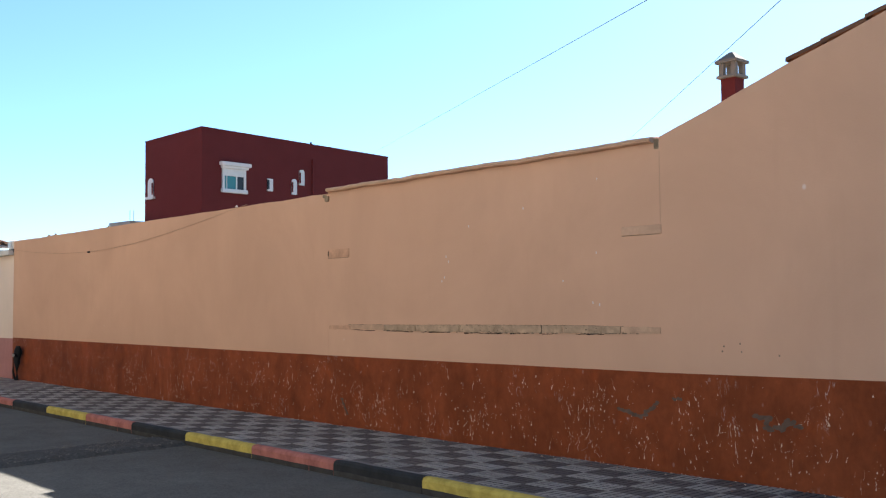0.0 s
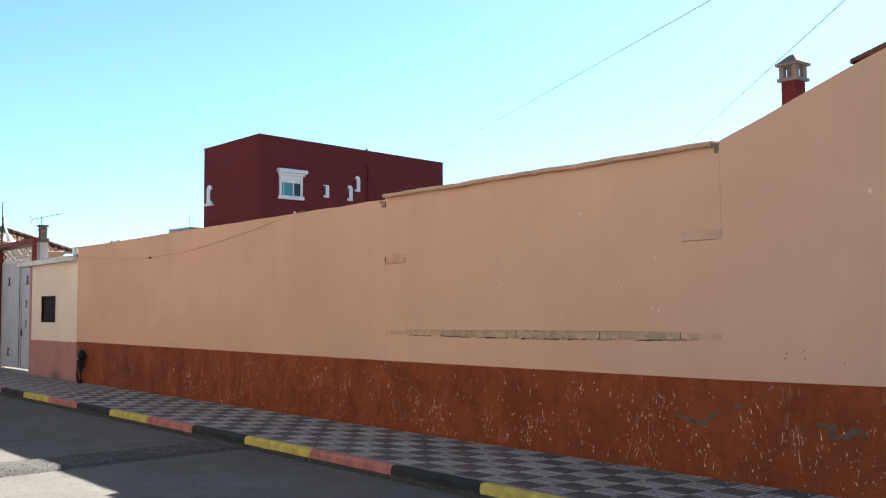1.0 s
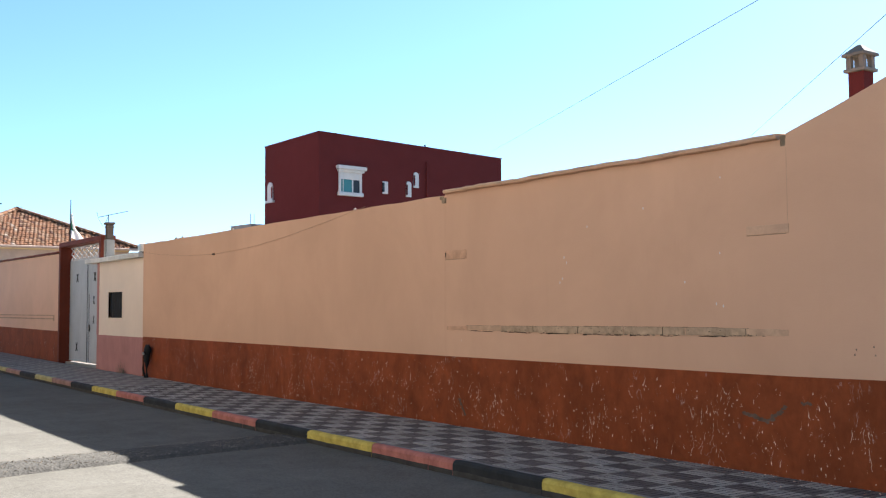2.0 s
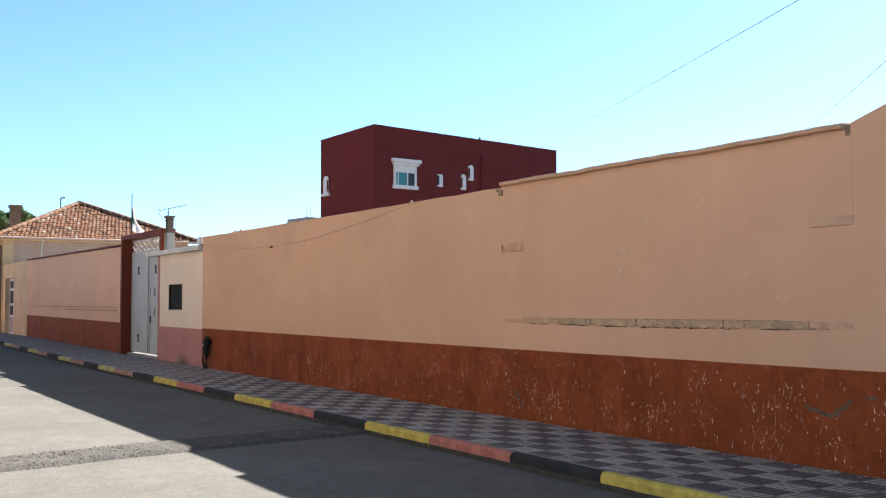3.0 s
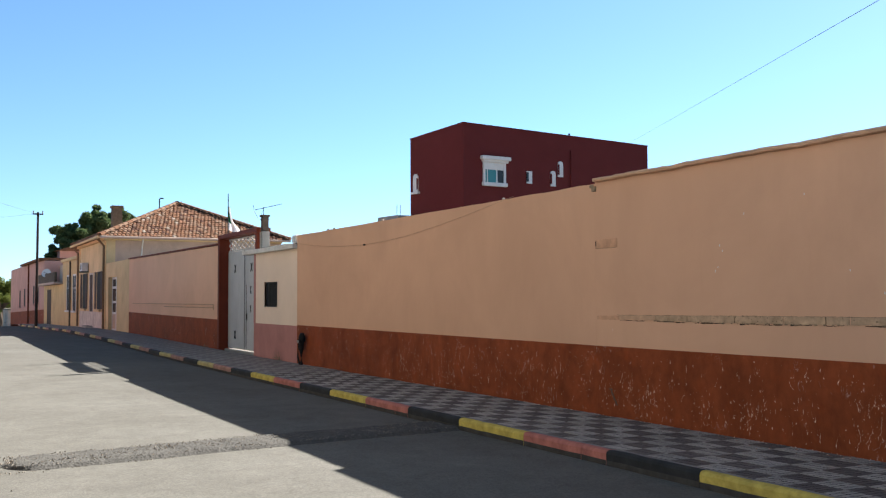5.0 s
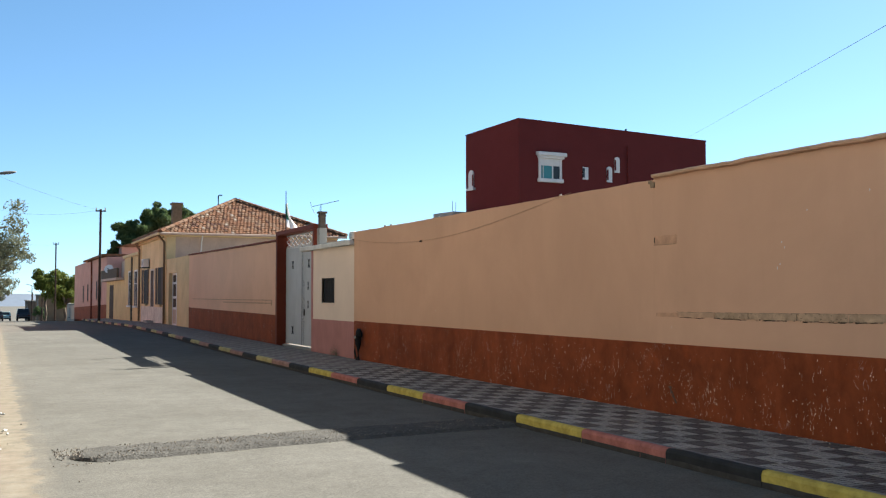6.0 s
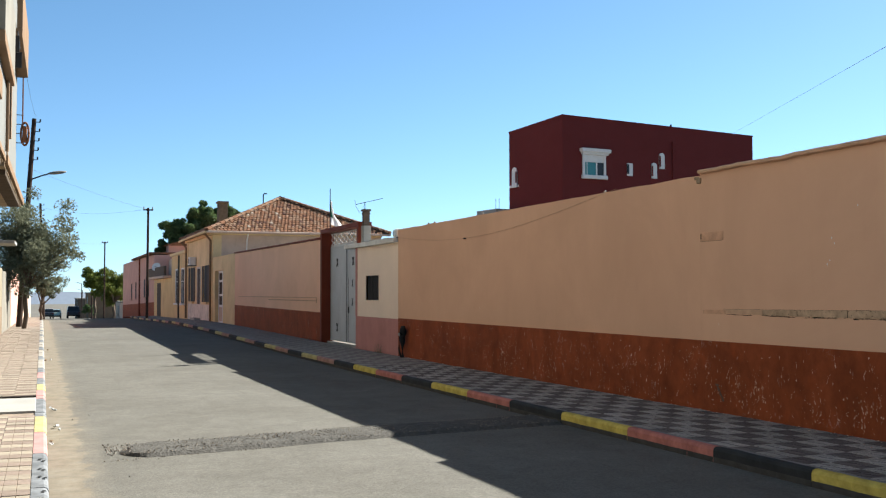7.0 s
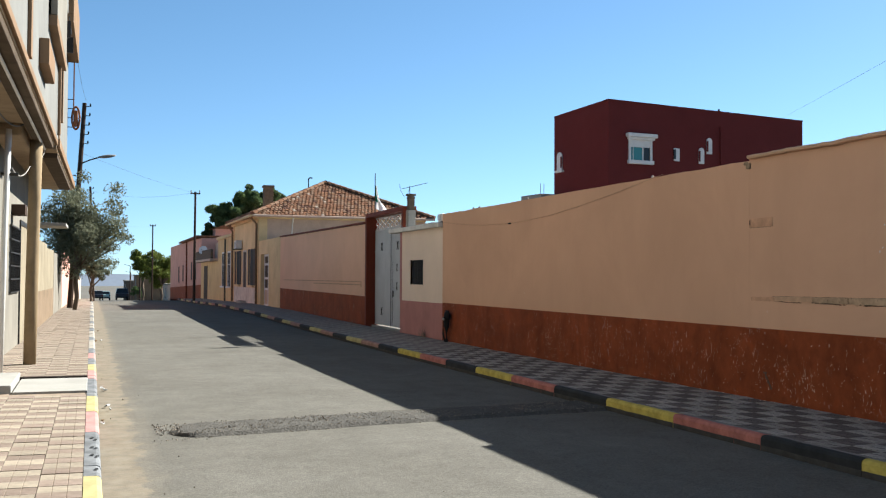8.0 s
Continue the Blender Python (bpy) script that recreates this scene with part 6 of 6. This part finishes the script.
# ---------------------------------------------------------------- kerbs
def kerb_mesh(length, left, paint):
    """One kerb stone: painted face and rounded top edge, bare cement behind."""
    bm = bmesh.new()
    s = -1 if left else 1
    prof = [(0, -0.12), (0, 0.03 if left else 0.055), (0, 0.115), (0.012 * s, 0.14), (0.035 * s, 0.15), (0.075 * s, 0.15), (0.125 * s, 0.15), (0.125 * s, -0.12)]
    n = max(2, int(length / 0.25))
    rows = []
    for i in range(n + 1):
        yy = 0.004 + (length - 0.008) * i / n
        wob = 0.006 * noise.noise((yy * 3.1 + length * 7, 1.0 if left else 2.0, 0))
        rows.append([bm.verts.new((px + wob, yy, pz + wob)) for px, pz in prof])
    for a, b in zip(rows, rows[1:]):
        for k in range(7):
            f = bm.faces.new((a[k], a[k + 1], b[k + 1], b[k]))
            f.material_index = 0 if (0 < k < (6 if left else 5)) else 1
    bm.faces.new(rows[0]), bm.faces.new(rows[-1])
    for f in bm.faces:
        if f.material_index == 1 and f.calc_center_median().z < 0.06:
            f.material_index = 2
    return mesh_of(bm, "kerb_stone", [paint, M["kerb_stone"], M["kerb_dirt"]])


kerb_e = thing("kerb_east", "kerb painted in yellow, red and black lengths", "kerb", kind="structure")
kerb_w = thing("kerb_west", "sun-bleached kerb painted yellow, red and black", "kerb", kind="structure")


def lay(parent, x, left, starts, colours):
    cache = {}
    for (a, b), c in zip(zip(starts, starts[1:]), colours):
        halves = [(a, b)] if len(cache) % 4 or b - a < 1.2 else [(a, a + 0.42), (a + 0.42, b)]
        for p, q in halves:
            key = (round(q - p, 2), c)
            if key not in cache:
                cache[key] = kerb_mesh(q - p, left, M[c])
            ob = new("kerb_stone", cache[key])
            ob.parent = parent
            ob.location = (x, p, g((p + q) / 2))


starts = [-3.8, -2.3, -0.8, 0.7, 2.2, 3.7, 5.2, 6.71, 8.02, 9.53, 11.03, 12.5]
while starts[-1] < 75:
    starts.append(starts[-1] + 1.48)
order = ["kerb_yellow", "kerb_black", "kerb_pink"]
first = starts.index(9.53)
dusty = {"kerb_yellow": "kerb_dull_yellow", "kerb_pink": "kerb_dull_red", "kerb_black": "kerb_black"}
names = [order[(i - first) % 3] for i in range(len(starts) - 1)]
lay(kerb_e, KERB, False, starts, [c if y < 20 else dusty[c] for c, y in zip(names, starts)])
starts = [-4.0, -2.5, -1.0, 0.5, 2.0, 3.5, 5.0, 6.4, 7.82, 10.01, 11.53, 12.98, 15.17, 16.53, 17.57]
while starts[-1] < 80:
    starts.append(starts[-1] + 1.30)
order = ["kerb_grey", "kerb_rose", "kerb_straw"]
first = starts.index(7.82)
lay(kerb_w, LEFT, True, starts, [order[(i - first) % 3] if starts[i] < 19 else ("kerb_bleached", "kerb_grey", "kerb_bleached")[i % 3] for i in range(len(starts) - 1)])

for yy, dx in ((8.05, 0.0), (8.62, 0.01), (8.70, -0.03), (9.02, 0.0), (9.08, -0.03), (9.50, 0.0), (9.60, -0.03)):
    bm = bmesh.new()
    bm.faces.new([bm.verts.new((LEFT - 0.035 + dx + 0.022 * math.cos(a) * (1 if q % 2 else 0.6), yy + 0.05 * math.sin(a) * (1 if q % 3 else 0.5), 0.1565)) for q, a in enumerate([2 * math.pi * k / 8 for k in range(8)])])
    part("paint_mark", bm, M["kerb_black"], kerb_w, "black paint mark")

# litter and stones in the gutter
random.seed(11)
for k in range(9):
    l = thing("litter_scrap", "crumpled white scrap lying in the gutter", "litter", "gutter litter")
    bm = bmesh.new()
    p = Vector((LEFT + random.uniform(0.03, 0.2), random.choice((11.6, 12.1, 12.9, 15.0, 17.8, 20.0, 22.5, 26.0, 30.0)) + random.uniform(-0.3, 0.3), 0.03))
    bmesh.ops.create_icosphere(bm, subdivisions=2, radius=random.uniform(0.014, 0.027), matrix=Matrix.LocRotScale(p, None, (1, 1.5, 0.5)))
    for v in bm.verts:
        v.co += 0.03 * Vector((noise.noise(v.co * 31), noise.noise(v.co * 33 + Vector((5, 0, 0))), noise.noise(v.co * 29)))
    part("scrap", bm, M["litter"] if k % 3 else M["tan_trim"], l)
for k in range(26):
    s = thing("road_pebble", "small stone lying on the asphalt", "stone", "loose stones")
    bm = bmesh.new()
    x = random.uniform(0.15, 0.8) if k < 18 else random.uniform(0.9, 4.5)
    yy = random.uniform(7, 24)
    bmesh.ops.create_icosphere(bm, subdivisions=1, radius=random.uniform(0.005, 0.010), matrix=Matrix.Translation((x, yy, g(yy) + 0.010)))
    part("pebble", bm, M["stone_bit"], s)

# ---------------------------------------------------------------- pavers, last
def paver(w, l, sub, gp=0.005, c=0.004):
    """A cement paver cast with grooves that mark it into small setts."""
    bm = bmesh.new()
    nx, ny = sub
    e = 0.003
    base = [bm.verts.new(p) for p in ((e, e, -0.003), (w - e, e, -0.003), (w - e, l - e, -0.003), (e, l - e, -0.003))]
    foot = [bm.verts.new((v.co.x, v.co.y, -0.014)) for v in base]
    bm.faces.new(base).material_index = 1
    for k in range(4):
        bm.faces.new((foot[k], foot[(k + 1) % 4], base[(k + 1) % 4], base[k]))
    for i in range(nx):
        for j in range(ny):
            x0, x1 = i * w / nx, (i + 1) * w / nx
            y0, y1 = j * l / ny, (j + 1) * l / ny
            top = [bm.verts.new(p) for p in ((x0 + gp / 2 + c, y0 + gp / 2 + c, 0), (x1 - gp / 2 - c, y0 + gp / 2 + c, 0), (x1 - gp / 2 - c, y1 - gp / 2 - c, 0), (x0 + gp / 2 + c, y1 - gp / 2 - c, 0))]
            bot = [bm.verts.new(p) for p in ((x0 + gp / 2, y0 + gp / 2, -0.004), (x1 - gp / 2, y0 + gp / 2, -0.004), (x1 - gp / 2, y1 - gp / 2, -0.004), (x0 + gp / 2, y1 - gp / 2, -0.004))]
            bm.faces.new(top)
            for k in range(4):
                bm.faces.new((bot[k], bot[(k + 1) % 4], top[(k + 1) % 4], top[k]))
    return bm


def pave(name, label, x0, cols, w, l, ya, yb, near_a, near_b, tones, far_tones, zfun, skip, sub, gp, c, groove):
    bed = thing(name, label, "pavement", kind="structure")
    shared = [mesh_of(paver(w, l, sub, gp, c), "paver", [M[t], M[groove]]) for t in tones]
    rest = [([], []) for _ in tones]
    rng = random.Random(4)
    for j in range(int((yb - ya) / l)):
        y = ya + j * l
        for i in range(cols):
            x = x0 + i * w
            if skip(x, y):
                continue
            k = (i + j) % 2
            z = zfun(x, y) + rng.uniform(-0.003, 0.003)
            if near_a <= y < near_b:
                ob = new("paver", shared[k])
                ob.parent = bed
                ob.location = (x, y, z)
            else:
                vs, fs = rest[k]
                n = len(vs)
                e = 0.004
                vs += [(x + e, y + e, z), (x + w - e, y + e, z), (x + w - e, y + l - e, z), (x + e, y + l - e, z),
                       (x + e, y + e, z - 0.012), (x + w - e, y + e, z - 0.012), (x + w - e, y + l - e, z - 0.012), (x + e, y + l - e, z - 0.012)]
                fs += [(n, n + 1, n + 2, n + 3)] + [(n + a, n + b, n + b + 4, n + a + 4) for a, b in ((1, 0), (2, 1), (3, 2), (0, 3))]
    for (vs, fs), t in zip(rest, far_tones):
        me = bpy.data.meshes.new("far_pavers")
        me.from_pydata(vs, [], fs)
        me.materials.append(M[t])
        ob = new("far_pavers", me)
        ob.parent = bed
        tagged(ob, kind="stuff")


pave("paving_east", "checkered grey and dark pavers below the wall", KERB + 0.13, 6, 0.25, 0.345, -10.005, 75.0, 2.4, 19.0, ("grey_tile", "dark_tile"), ("dusty_grey_tile", "dusty_dark_tile"),
     lambda x, y: g(y) + 0.15 + 0.02 * (x - 6) / 1.5, lambda x, y: False, (2, 5), 0.016, 0.004, "groove")
pave("paving_west", "checkered cream and rose pavers in full sun", -0.040 - 5 * 0.29, 5, 0.29, 0.225, -8.0, 90.0, 6.3, 19.5, ("cream_tile", "rose_tile"), ("cream_tile", "rose_tile"),
     lambda x, y: g(y) + 0.15, lambda x, y: 13.0 <= y <= 15.2 and x > -1.3, (3, 1), 0.004, 0.0015, "groove_sand")
